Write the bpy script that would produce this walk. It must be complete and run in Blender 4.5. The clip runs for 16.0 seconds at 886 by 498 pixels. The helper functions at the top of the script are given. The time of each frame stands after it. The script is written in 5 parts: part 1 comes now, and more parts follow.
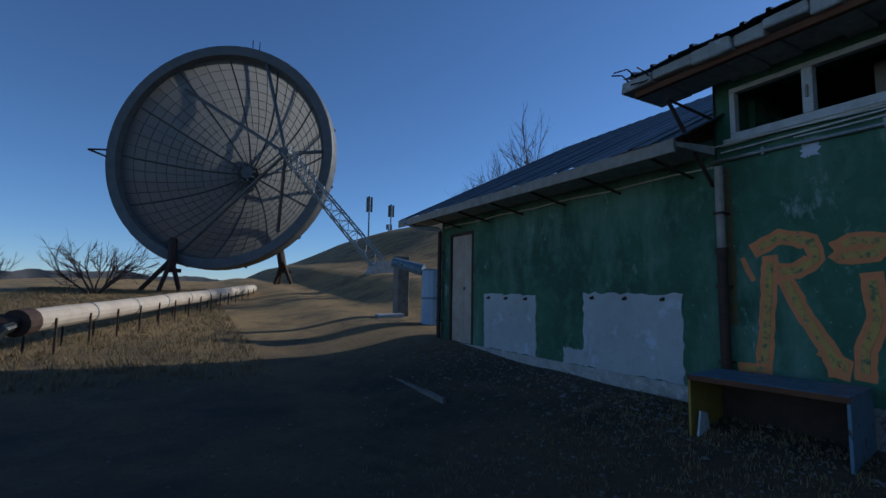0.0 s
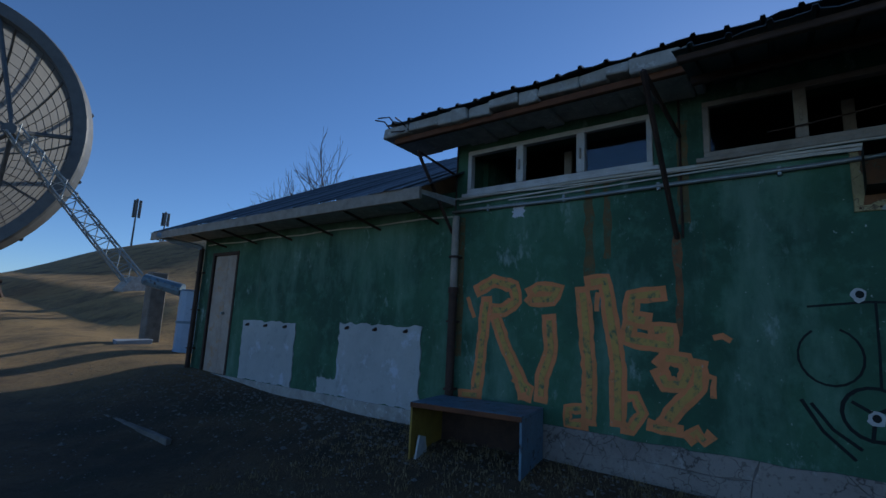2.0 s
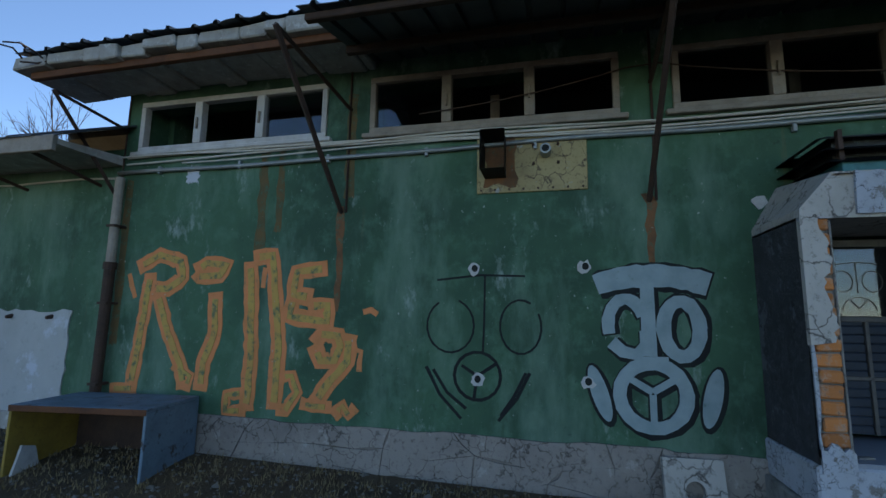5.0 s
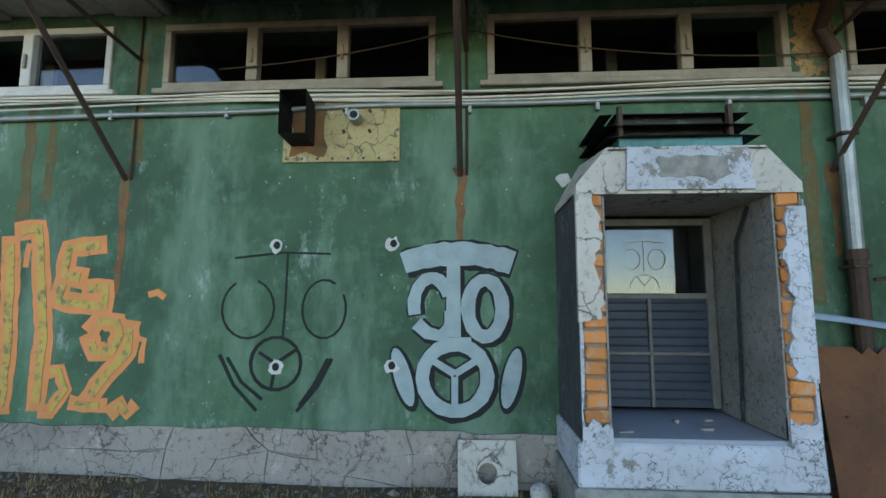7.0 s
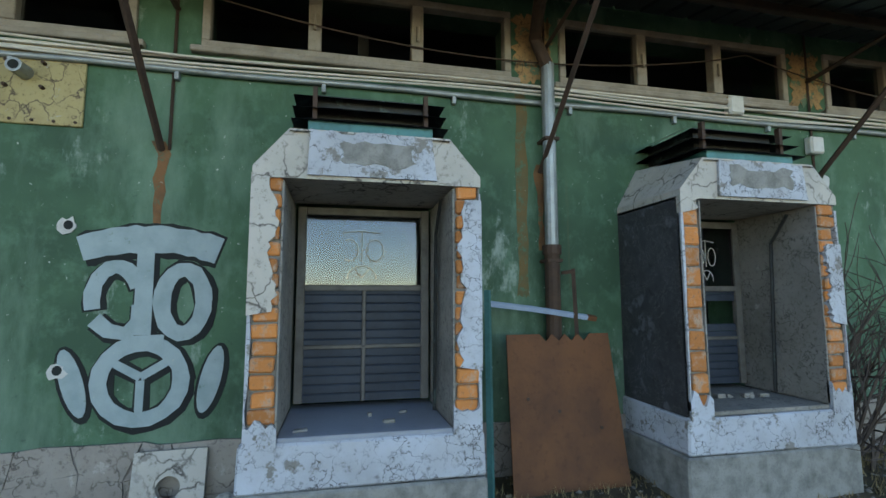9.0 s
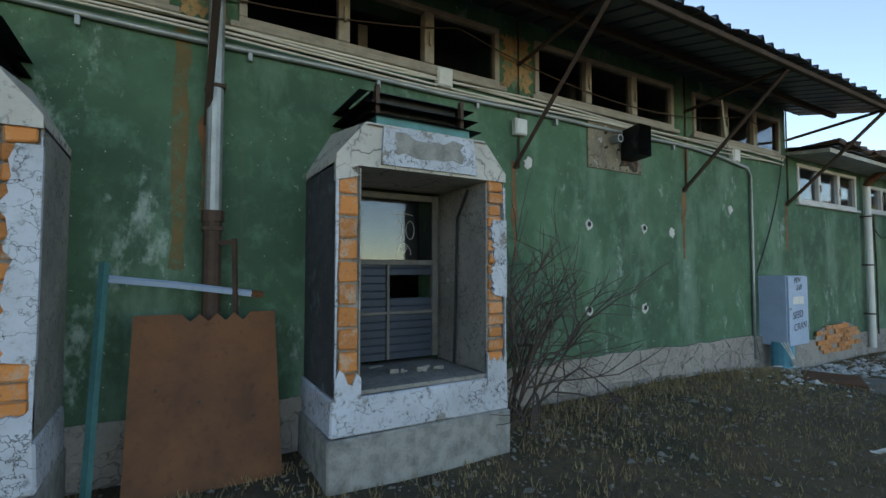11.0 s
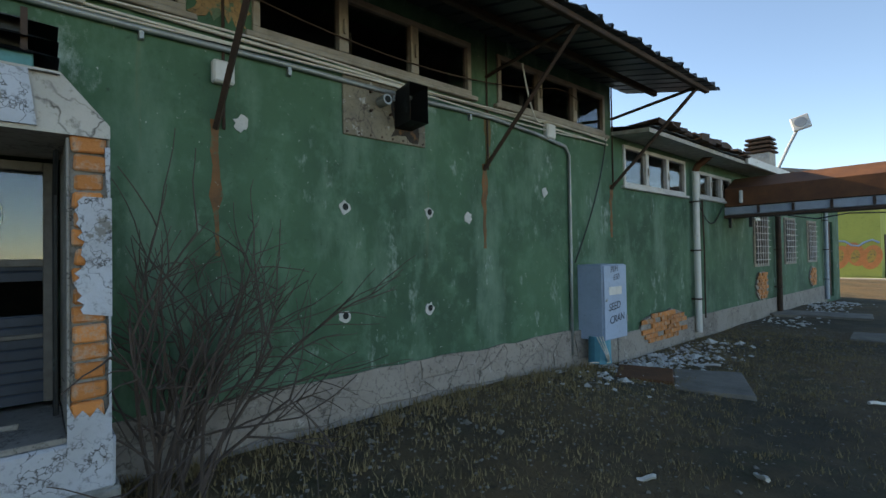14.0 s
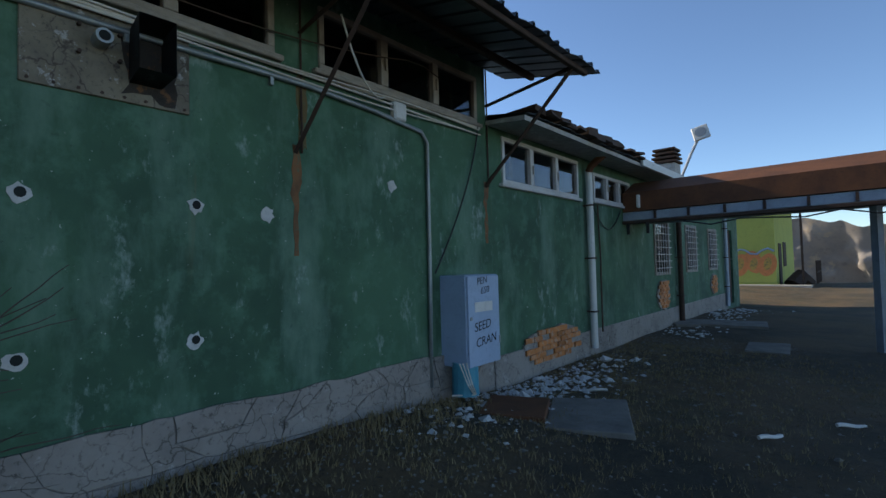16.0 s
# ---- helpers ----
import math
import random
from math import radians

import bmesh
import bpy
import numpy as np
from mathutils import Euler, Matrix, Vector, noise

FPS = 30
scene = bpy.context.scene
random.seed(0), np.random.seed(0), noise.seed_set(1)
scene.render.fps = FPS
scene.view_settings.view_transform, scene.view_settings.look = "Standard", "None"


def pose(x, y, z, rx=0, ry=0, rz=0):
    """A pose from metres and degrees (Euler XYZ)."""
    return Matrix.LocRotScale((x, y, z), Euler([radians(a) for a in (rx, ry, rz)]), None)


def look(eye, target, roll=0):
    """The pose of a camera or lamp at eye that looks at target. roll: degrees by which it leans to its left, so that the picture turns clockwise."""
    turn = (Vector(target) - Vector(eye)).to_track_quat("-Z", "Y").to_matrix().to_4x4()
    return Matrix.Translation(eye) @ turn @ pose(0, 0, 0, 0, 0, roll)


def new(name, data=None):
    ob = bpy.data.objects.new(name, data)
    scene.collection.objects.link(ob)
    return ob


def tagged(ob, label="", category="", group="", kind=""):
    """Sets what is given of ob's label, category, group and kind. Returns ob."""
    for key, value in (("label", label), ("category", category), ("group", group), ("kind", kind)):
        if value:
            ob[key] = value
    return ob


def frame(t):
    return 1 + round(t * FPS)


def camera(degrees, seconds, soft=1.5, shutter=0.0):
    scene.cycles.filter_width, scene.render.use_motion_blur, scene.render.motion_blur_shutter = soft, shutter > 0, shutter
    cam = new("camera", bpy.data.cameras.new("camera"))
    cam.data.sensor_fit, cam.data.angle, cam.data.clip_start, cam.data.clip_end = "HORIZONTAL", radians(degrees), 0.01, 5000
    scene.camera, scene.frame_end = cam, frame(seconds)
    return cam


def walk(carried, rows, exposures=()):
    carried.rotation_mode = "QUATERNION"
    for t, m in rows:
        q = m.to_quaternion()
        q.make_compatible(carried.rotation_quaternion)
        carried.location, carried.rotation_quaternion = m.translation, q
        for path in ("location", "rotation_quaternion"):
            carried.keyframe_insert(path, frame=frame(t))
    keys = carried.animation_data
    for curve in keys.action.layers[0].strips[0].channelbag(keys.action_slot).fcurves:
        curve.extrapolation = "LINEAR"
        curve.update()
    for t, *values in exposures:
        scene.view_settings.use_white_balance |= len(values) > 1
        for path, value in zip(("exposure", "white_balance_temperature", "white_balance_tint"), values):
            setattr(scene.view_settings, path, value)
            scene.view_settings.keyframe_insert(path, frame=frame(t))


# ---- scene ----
cam = camera(86.5, 16.0)
PATH = [
    (0, (0.012, 0.013, 1.499), (0.986, 1.75, 1.685), 0.9),
    (0.5, (0.12, -0.071, 1.509), (1.264, 1.557, 1.714), 1.5),
    (1, (0.254, -0.102, 1.54), (1.577, 1.376, 1.792), 2.2),
    (1.5, (0.33, -0.179, 1.547), (1.803, 1.141, 1.844), 2.8),
    (2, (0.355, -0.368, 1.552), (1.942, 0.806, 1.875), 2.7),
    (2.5, (0.425, -0.516, 1.522), (2.116, 0.499, 1.855), 2.3),
    (3, (0.628, -0.596, 1.493), (2.396, 0.278, 1.824), 1.7),
    (3.5, (0.833, -0.737, 1.523), (2.656, 0.015, 1.856), 1.3),
    (4, (0.97, -1.004, 1.515), (2.837, -0.365, 1.839), 0.7),
    (4.2, (1.011, -1.102, 1.52), (2.895, -0.507, 1.833), 0.8),
    (6.3, (1.512, -1.989, 1.518), (3.473, -1.692, 1.774), 0.6),
    (6.5, (1.53, -2.056, 1.52), (3.499, -1.801, 1.763), 0.6),
    (7, (1.649, -2.275, 1.506), (3.632, -2.153, 1.734), 0.2),
    (7.5, (1.697, -2.494, 1.513), (3.687, -2.498, 1.712), 0.0),
    (8, (1.65, -2.768, 1.505), (3.639, -2.885, 1.689), 0.0),
    (8.5, (1.697, -3.041, 1.484), (3.674, -3.287, 1.658), -0.1),
    (9, (1.767, -3.356, 1.492), (3.711, -3.78, 1.697), -0.1),
    (9.5, (1.694, -3.677, 1.478), (3.581, -4.308, 1.678), -0.3),
    (9.8, (1.657, -3.834, 1.487), (3.489, -4.619, 1.65), -0.0),
    (10, (1.644, -3.95, 1.49), (3.464, -4.763, 1.653), -0.3),
    (10.2, (1.648, -4.1, 1.477), (3.446, -4.962, 1.621), -0.3),
    (12.3, (1.666, -5.437, 1.535), (3.298, -6.592, 1.586), -1.2),
    (12.5, (1.667, -5.567, 1.53), (3.278, -6.752, 1.566), -1.5),
    (13, (1.629, -5.876, 1.543), (3.22, -7.088, 1.555), -1.5),
    (13.5, (1.644, -6.16, 1.53), (3.209, -7.405, 1.527), -1.6),
    (14, (1.671, -6.515, 1.555), (3.183, -7.823, 1.587), -1.0),
    (14.5, (1.647, -6.893, 1.54), (3.112, -8.253, 1.599), -1.3),
    (15, (1.664, -7.275, 1.526), (3.09, -8.676, 1.604), -1.5),
    (15.5, (1.749, -7.674, 1.536), (3.101, -9.145, 1.615), -1.1),
    (16, (1.775, -8.055, 1.521), (3.1, -9.552, 1.594), -1.5),
]
LIGHTER = [(0, -0.75, 5300, 10), (3.0, -0.5, 5500, 10), (4.2, -0.12, 6100, 10), (5.3, 1.0, 7200, 10), (6.3, 2.05, 8600, 10), (9.0, 1.92, 8800, 10), (10.2, 1.68, 9000, 10), (12.5, 1.4, 9300, 10), (14, 1.15, 8800, 10), (16, 0.4, 6800, 10)]
walk(cam, [(t, look(eye, target, roll)) for t, eye, target, roll in PATH], LIGHTER)


# ---- world and sun ----
SUN = Vector((0.92, 0.03, 0.40)).normalized()
world = bpy.data.worlds.new("world")
scene.world = world
world.use_nodes = True
wn = world.node_tree.nodes
sky = wn.new("ShaderNodeTexSky")
sky.sky_type, sky.sun_disc = "NISHITA", False
sky.sun_elevation, sky.sun_rotation = math.asin(SUN.z), math.atan2(SUN.x, SUN.y)
sky.altitude, sky.dust_density, sky.air_density, sky.ozone_density = 1800, 0.25, 1.0, 4.0
wn["Background"].inputs[1].default_value = 0.15
world.node_tree.links.new(sky.outputs[0], wn["Background"].inputs[0])
sun = new("sun", bpy.data.lights.new("sun", "SUN"))
sun.data.energy, sun.data.angle, sun.data.color = 5.0, radians(0.5), (1.0, 0.87, 0.68)
sun.matrix_world = look(SUN * 50, (0, 0, 0))


# ---- materials ----
def rgb(c):
    return (c[0], c[1], c[2], 1.0)


class Mat:
    """A small builder for layered procedural surfaces."""

    def __init__(self, name, base, rough=0.85, metal=0.0):
        self.m = bpy.data.materials.new(name)
        self.m.use_nodes = True
        self.t = self.m.node_tree
        self.p = self.t.nodes["Principled BSDF"]
        self.p.inputs["Roughness"].default_value = rough
        self.p.inputs["Metallic"].default_value = metal
        self.p.inputs["Base Color"].default_value = rgb(base)
        self.co = self.t.nodes.new("ShaderNodeNewGeometry").outputs["Position"]
        self.col = None
        self.base = base

    def node(self, kind, **kw):
        n = self.t.nodes.new(kind)
        for k, v in kw.items():
            n.inputs[k].default_value = v
        return n

    def link(self, a, b):
        self.t.links.new(a, b)

    def coords(self, scale):
        n = self.t.nodes.new("ShaderNodeMapping")
        n.inputs["Scale"].default_value = scale
        self.link(self.co, n.inputs["Vector"])
        return n.outputs[0]

    def noise(self, scale, detail=6.0, rough=0.6, stretch=(1, 1, 1)):
        n = self.node("ShaderNodeTexNoise", Scale=scale, Detail=detail, Roughness=rough)
        self.link(self.coords(stretch), n.inputs["Vector"])
        return n.outputs["Fac"]

    def cells(self, scale, edge=True, stretch=(1, 1, 1)):
        n = self.node("ShaderNodeTexVoronoi", Scale=scale)
        n.feature = "DISTANCE_TO_EDGE" if edge else "F1"
        self.link(self.coords(stretch), n.inputs["Vector"])
        return n.outputs["Distance"]

    def ramp(self, fac, lo, hi):
        n = self.node("ShaderNodeMapRange")
        n.inputs["From Min"].default_value, n.inputs["From Max"].default_value = lo, hi
        self.link(fac, n.inputs["Value"])
        return n.outputs[0]

    def times(self, a, b):
        n = self.t.nodes.new("ShaderNodeMath")
        n.operation = "MULTIPLY"
        self.link(a, n.inputs[0])
        if isinstance(b, (int, float)):
            n.inputs[1].default_value = b
        else:
            self.link(b, n.inputs[1])
        return n.outputs[0]

    def over(self, color, fac):
        """Lays a colour over what there is, where fac is 1."""
        n = self.t.nodes.new("ShaderNodeMix")
        n.data_type = "RGBA"
        self.link(fac, n.inputs[0])
        if self.col is None:
            n.inputs[6].default_value = rgb(self.base)
        else:
            self.link(self.col, n.inputs[6])
        n.inputs[7].default_value = rgb(color)
        self.col = n.outputs[2]
        self.link(self.col, self.p.inputs["Base Color"])
        return self

    def cracks(self, scale, width, color, amount=1.0, warp=0.25):
        """Thin wandering cracks between uneven cells."""
        n = self.node("ShaderNodeTexNoise", Scale=scale * 1.6, Detail=5.0)
        self.link(self.co, n.inputs["Vector"])
        k = self.t.nodes.new("ShaderNodeVectorMath")
        k.operation = "MULTIPLY_ADD"
        k.inputs[1].default_value = (warp, warp, warp)
        self.link(n.outputs["Color"], k.inputs[0])
        self.link(self.co, k.inputs[2])
        v = self.node("ShaderNodeTexVoronoi", Scale=scale)
        v.feature = "DISTANCE_TO_EDGE"
        self.link(k.outputs[0], v.inputs["Vector"])
        line = self.ramp(v.outputs["Distance"], width, 0.0)
        self.over(color, self.times(self.times(line, self.ramp(self.noise(scale * 0.6, 3), 0.40, 0.55)), amount))
        return self.bump(v.outputs["Distance"], 0.25, 0.01)

    def vary(self, amount=0.3):
        """Each object or island a little lighter or darker."""
        o = self.t.nodes.new("ShaderNodeObjectInfo")
        self.over([c * (1 - amount) for c in self.base], o.outputs["Random"])
        return self

    def bump(self, fac, strength=0.4, dist=0.01):
        b = self.node("ShaderNodeBump", Strength=strength, Distance=dist)
        self.link(fac, b.inputs["Height"])
        if self.p.inputs["Normal"].is_linked:
            self.link(self.p.inputs["Normal"].links[0].from_socket, b.inputs["Normal"])
        self.link(b.outputs[0], self.p.inputs["Normal"])
        return self


def green_wall():
    m = Mat("green_render", (0.048, 0.125, 0.068), 0.8)
    m.over((0.026, 0.074, 0.042), m.ramp(m.noise(0.9, 4), 0.4, 0.62))
    m.over((0.085, 0.185, 0.118), m.times(m.ramp(m.noise(4.5, 9, 0.7), 0.50, 0.66), 0.55))
    m.over((0.16, 0.27, 0.20), m.times(m.ramp(m.noise(1.6, 8, 0.65, (1, 1, 0.35)), 0.50, 0.68), 0.6))
    m.over((0.32, 0.41, 0.37), m.times(m.ramp(m.noise(2.4, 10, 0.74, (1, 1, 0.55)), 0.585, 0.68), 0.7))
    m.over((0.15, 0.11, 0.05), m.times(m.ramp(m.noise(3.1, 5, 0.6, (1, 2.2, 0.12)), 0.66, 0.78), 0.5))
    m.over((0.46, 0.50, 0.46), m.times(m.ramp(m.noise(31, 4), 0.70, 0.73), 0.8))
    m.over((0.014, 0.030, 0.020), m.times(m.ramp(m.noise(14, 8, 0.75), 0.60, 0.70), 0.5))
    m.bump(m.noise(60, 6), 0.3, 0.006).bump(m.noise(5, 4), 0.3, 0.02)
    return m.m


def plain(name, base, dark=None, rough=0.85, metal=0.0, scale=6.0, amount=0.7, relief=0.3, spots=None):
    m = Mat(name, base, rough, metal)
    dark = dark or [c * 0.5 for c in base]
    m.over(dark, m.times(m.ramp(m.noise(scale, 7), 0.4, 0.7), amount))
    m.over([c * 0.6 for c in dark], m.times(m.ramp(m.noise(scale * 7, 5), 0.55, 0.75), amount * 0.6))
    if spots:
        m.over(spots, m.ramp(m.noise(scale * 1.7, 8, 0.7), 0.56, 0.64))
    m.bump(m.noise(scale * 12, 6), relief, 0.006)
    return m.m


def flaked(name, base, dark, bare, crack, scale=5.0, share=0.56, crack_scale=7.0, rough=0.85):
    """Old paint or render: stains, flaked bare spots with hard edges, and a net of cracks."""
    m = Mat(name, base, rough)
    m.over(dark, m.times(m.ramp(m.noise(scale * 0.5, 7, 0.65), 0.42, 0.68), 0.75))
    m.over(bare, m.ramp(m.noise(scale * 1.7, 9, 0.72), share, share + 0.035))
    m.over([c * 0.35 for c in dark], m.times(m.ramp(m.noise(scale * 8, 6, 0.7), 0.56, 0.68), 0.6))
    m.cracks(crack_scale, 0.035, crack)
    m.bump(m.noise(scale * 1.7, 9, 0.72), 0.5, 0.012).bump(m.noise(scale * 14, 6), 0.5, 0.006)
    return m.m


def sprayed(name, base, dark, wear=0.60, rough=0.8):
    """Thin spray paint through which the green wall shows in worn spots."""
    m = Mat(name, base, rough)
    m.over(dark, m.times(m.ramp(m.noise(7, 6), 0.40, 0.68), 0.7))
    m.over((0.055, 0.125, 0.075), m.times(m.ramp(m.noise(11, 9, 0.75), wear, wear + 0.10), 0.85))
    m.over((0.40, 0.42, 0.38), m.times(m.ramp(m.noise(23, 5), 0.68, 0.72), 0.6))
    m.bump(m.noise(60, 6), 0.25, 0.006)
    return m.m


def glass(name, tint=(0.5, 0.55, 0.58)):
    m = bpy.data.materials.new(name)
    m.use_nodes = True
    p = m.node_tree.nodes["Principled BSDF"]
    p.inputs["Base Color"].default_value = rgb(tint)
    p.inputs["Roughness"].default_value = 0.04
    p.inputs["Transmission Weight"].default_value = 1.0
    p.inputs["IOR"].default_value = 1.6
    return m


GREEN = green_wall()
CONCRETE = plain("concrete", (0.40, 0.39, 0.36), (0.22, 0.21, 0.19), spots=(0.5, 0.5, 0.48))
OLDWHITE = flaked("flaking_white_paint", (0.44, 0.48, 0.54), (0.27, 0.275, 0.28), (0.20, 0.195, 0.18), (0.035, 0.033, 0.03), 2.6, 0.57, 8)
PALEPLASTER = flaked("pale_plaster", (0.46, 0.44, 0.40), (0.30, 0.285, 0.25), (0.24, 0.225, 0.20), (0.06, 0.055, 0.05), 3, 0.62, 4)
PATCH = plain("grey_skim_coat", (0.42, 0.44, 0.44), (0.30, 0.32, 0.32), scale=1.5, spots=(0.50, 0.54, 0.60))
STONE = flaked("plinth_stone", (0.29, 0.26, 0.23), (0.16, 0.14, 0.125), (0.35, 0.325, 0.295), (0.07, 0.06, 0.052), 3, 0.60, 5)
MORTAR = plain("mortar", (0.20, 0.175, 0.155), scale=9)
ROUGHCAST = plain("pebbled_render", (0.27, 0.27, 0.25), (0.08, 0.08, 0.075), scale=11, relief=0.9)
NEARBLACK = flaked("near_black_render", (0.036, 0.042, 0.050), (0.014, 0.016, 0.018), (0.085, 0.10, 0.115), (0.17, 0.175, 0.17), 2.5, 0.58, 18)
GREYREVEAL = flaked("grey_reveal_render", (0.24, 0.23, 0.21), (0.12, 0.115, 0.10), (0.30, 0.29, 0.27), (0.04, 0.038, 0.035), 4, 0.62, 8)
RUST = plain("rusty_steel", (0.155, 0.062, 0.026), (0.075, 0.032, 0.018), 0.8, 0.2, 3, 0.8)
DARKRUST = plain("dark_rusty_iron", (0.075, 0.045, 0.032), (0.030, 0.022, 0.018), 0.8, 0.3, 8)
RUSTSTAIN = sprayed("rust_run", (0.19, 0.085, 0.03), (0.05, 0.032, 0.018), 0.54)
THINSTAIN = sprayed("faint_rust_run", (0.13, 0.085, 0.028), (0.060, 0.070, 0.030), 0.52)
SHEET = plain("dark_profiled_sheet", (0.085, 0.10, 0.11), (0.045, 0.05, 0.055), 0.5, 0.5, 3)
WINDOWWHITE = plain("window_paint", (0.55, 0.54, 0.52), (0.36, 0.34, 0.31), 0.6, scale=5)
WINDOWGREY = plain("weathered_frame", (0.32, 0.28, 0.23), (0.18, 0.15, 0.12), 0.7, scale=7)
GLASS = glass("window_glass")
TEAL = plain("teal_metal", (0.05, 0.20, 0.20), (0.02, 0.08, 0.08), 0.5, 0.2, 5)
BLACKMETAL = plain("black_sheet_metal", (0.030, 0.034, 0.036), (0.012, 0.013, 0.014), 0.5, 0.4, 5, spots=(0.07, 0.10, 0.10))
SHUTTER = plain("blue_grey_shutter", (0.036, 0.050, 0.070), (0.015, 0.021, 0.030), 0.55, 0.0, 3, 0.6, 0.1)
SHUTTER.node_tree.nodes["Principled BSDF"].inputs["Specular IOR Level"].default_value = 0.25
DARKFRAME = plain("dirty_dark_frame", (0.13, 0.125, 0.115), (0.05, 0.045, 0.04), 0.7, 0, 7)
SILL = plain("blue_grey_marble", (0.27, 0.30, 0.34), (0.18, 0.20, 0.24), 0.3, 0, 3, 0.5, 0.1)
CREAM = plain("cream_cables", (0.60, 0.57, 0.50), (0.42, 0.38, 0.32), 0.6, scale=6)
GALV = plain("galvanised_conduit", (0.33, 0.36, 0.36), (0.20, 0.22, 0.22), 0.5, 0.6, 6)
YELLOWPLATE = flaked("yellowed_plate", (0.38, 0.31, 0.14), (0.13, 0.075, 0.03), (0.36, 0.37, 0.33), (0.05, 0.03, 0.02), 4, 0.60, 5, 0.6)
DARKPLATE = flaked("rust_blackened_plate", (0.20, 0.17, 0.115), (0.045, 0.035, 0.026), (0.36, 0.35, 0.32), (0.04, 0.025, 0.018), 5, 0.59, 5, 0.6)
SOOT = flaked("soot_and_rust", (0.035, 0.028, 0.022), (0.016, 0.014, 0.012), (0.13, 0.06, 0.025), (0.01, 0.01, 0.01), 6, 0.56, 9)
OCHREBARE = flaked("bare_ochre_plaster", (0.40, 0.24, 0.11), (0.16, 0.10, 0.05), (0.10, 0.16, 0.10), (0.05, 0.04, 0.03), 5, 0.55, 8)
ORANGE = sprayed("orange_spray_paint", (0.66, 0.23, 0.085), (0.50, 0.20, 0.06), 0.60)
LIME = sprayed("yellow_spray_paint", (0.48, 0.32, 0.075), (0.50, 0.24, 0.07), 0.50)
# graffiti and lettering black, also painted as the shade inside holes and pipe ends
INK = plain("black_paint_and_hollow_shade", (0.010, 0.012, 0.013), (0.016, 0.026, 0.022), 0.95, scale=6, relief=0.05)
SILVER = sprayed("silver_blue_spray_paint", (0.27, 0.35, 0.37), (0.18, 0.26, 0.27), 0.62, 0.7)
WHITEPIPE = plain("white_plastic", (0.60, 0.60, 0.57), (0.44, 0.42, 0.38), 0.5, scale=3, amount=0.5, relief=0.1)
CABINET = plain("pale_blue_grey_paint", (0.30, 0.40, 0.54), (0.23, 0.31, 0.42), 0.5, 0, 3, 0.6, 0.1)
TURQUOISE = plain("turquoise_plastic", (0.05, 0.27, 0.36), (0.03, 0.18, 0.25), 0.5)
BLUEBOX = plain("peeling_blue_paint", (0.15, 0.23, 0.30), (0.09, 0.13, 0.17), 0.6, 0.1, 5, spots=(0.05, 0.045, 0.045))
YELLOWBOX = plain("ochre_paint", (0.34, 0.23, 0.04), (0.18, 0.11, 0.03), 0.6, 0.1, 5)
DOORWOOD = plain("worn_plywood", (0.42, 0.36, 0.30), (0.30, 0.22, 0.16), 0.8, scale=3, spots=(0.40, 0.26, 0.15))
PIPEWHITE = plain("pipe_lagging", (0.55, 0.47, 0.37), (0.38, 0.31, 0.24), 0.8, scale=2)
DISHGREY = plain("grey_painted_steel", (0.115, 0.12, 0.12), (0.07, 0.075, 0.078), 0.6, 0.2, 2)
YELLOWGREEN = plain("yellow_green_render", (0.42, 0.44, 0.10), (0.30, 0.32, 0.08), scale=1.2, amount=0.5)
FARROOF = plain("grey_roof_sheet", (0.16, 0.16, 0.16), scale=2)
GALVBLUE = plain("pale_blue_steel", (0.34, 0.40, 0.46), (0.24, 0.28, 0.33), 0.6, 0.2, 4)
BARK = plain("bare_bark", (0.080, 0.060, 0.050), (0.04, 0.030, 0.026), scale=9)
PEBBLE = plain("loose_stone", (0.19, 0.175, 0.15), (0.09, 0.085, 0.07), scale=9)
RUBBLE = plain("broken_plaster", (0.52, 0.52, 0.50), (0.34, 0.34, 0.33), scale=9)
STRAW = plain("dry_grass", (0.26, 0.19, 0.090), (0.12, 0.10, 0.05), scale=5)
# dark grey puts the unlit room's shade into the inner walls and ceiling
INSIDE = plain("interior_shade_grey", (0.10, 0.10, 0.10), scale=2)
RIDGE = plain("bare_mountain", (0.30, 0.27, 0.25), (0.17, 0.17, 0.18), 0.95, 0, 0.012, 0.8, 0.1, spots=(0.36, 0.30, 0.23))
DIRTSLAB = plain("dirty_slab", (0.20, 0.185, 0.16), (0.10, 0.092, 0.08), 0.9, 0, 4, 0.8, 0.5)


def brick_mat():
    m = Mat("hollow_brick", (0.60, 0.22, 0.065), 0.9).vary(0.45)
    m.over((0.44, 0.34, 0.26), m.times(m.ramp(m.noise(13, 9, 0.72), 0.50, 0.64), 0.8))
    m.over((0.10, 0.05, 0.025), m.times(m.ramp(m.noise(26, 8, 0.72), 0.58, 0.68), 0.8))
    m.bump(m.noise(50, 6), 0.7, 0.01).bump(m.noise(9, 3, 0.5, (1, 1, 6)), 0.5, 0.01)
    return m.m


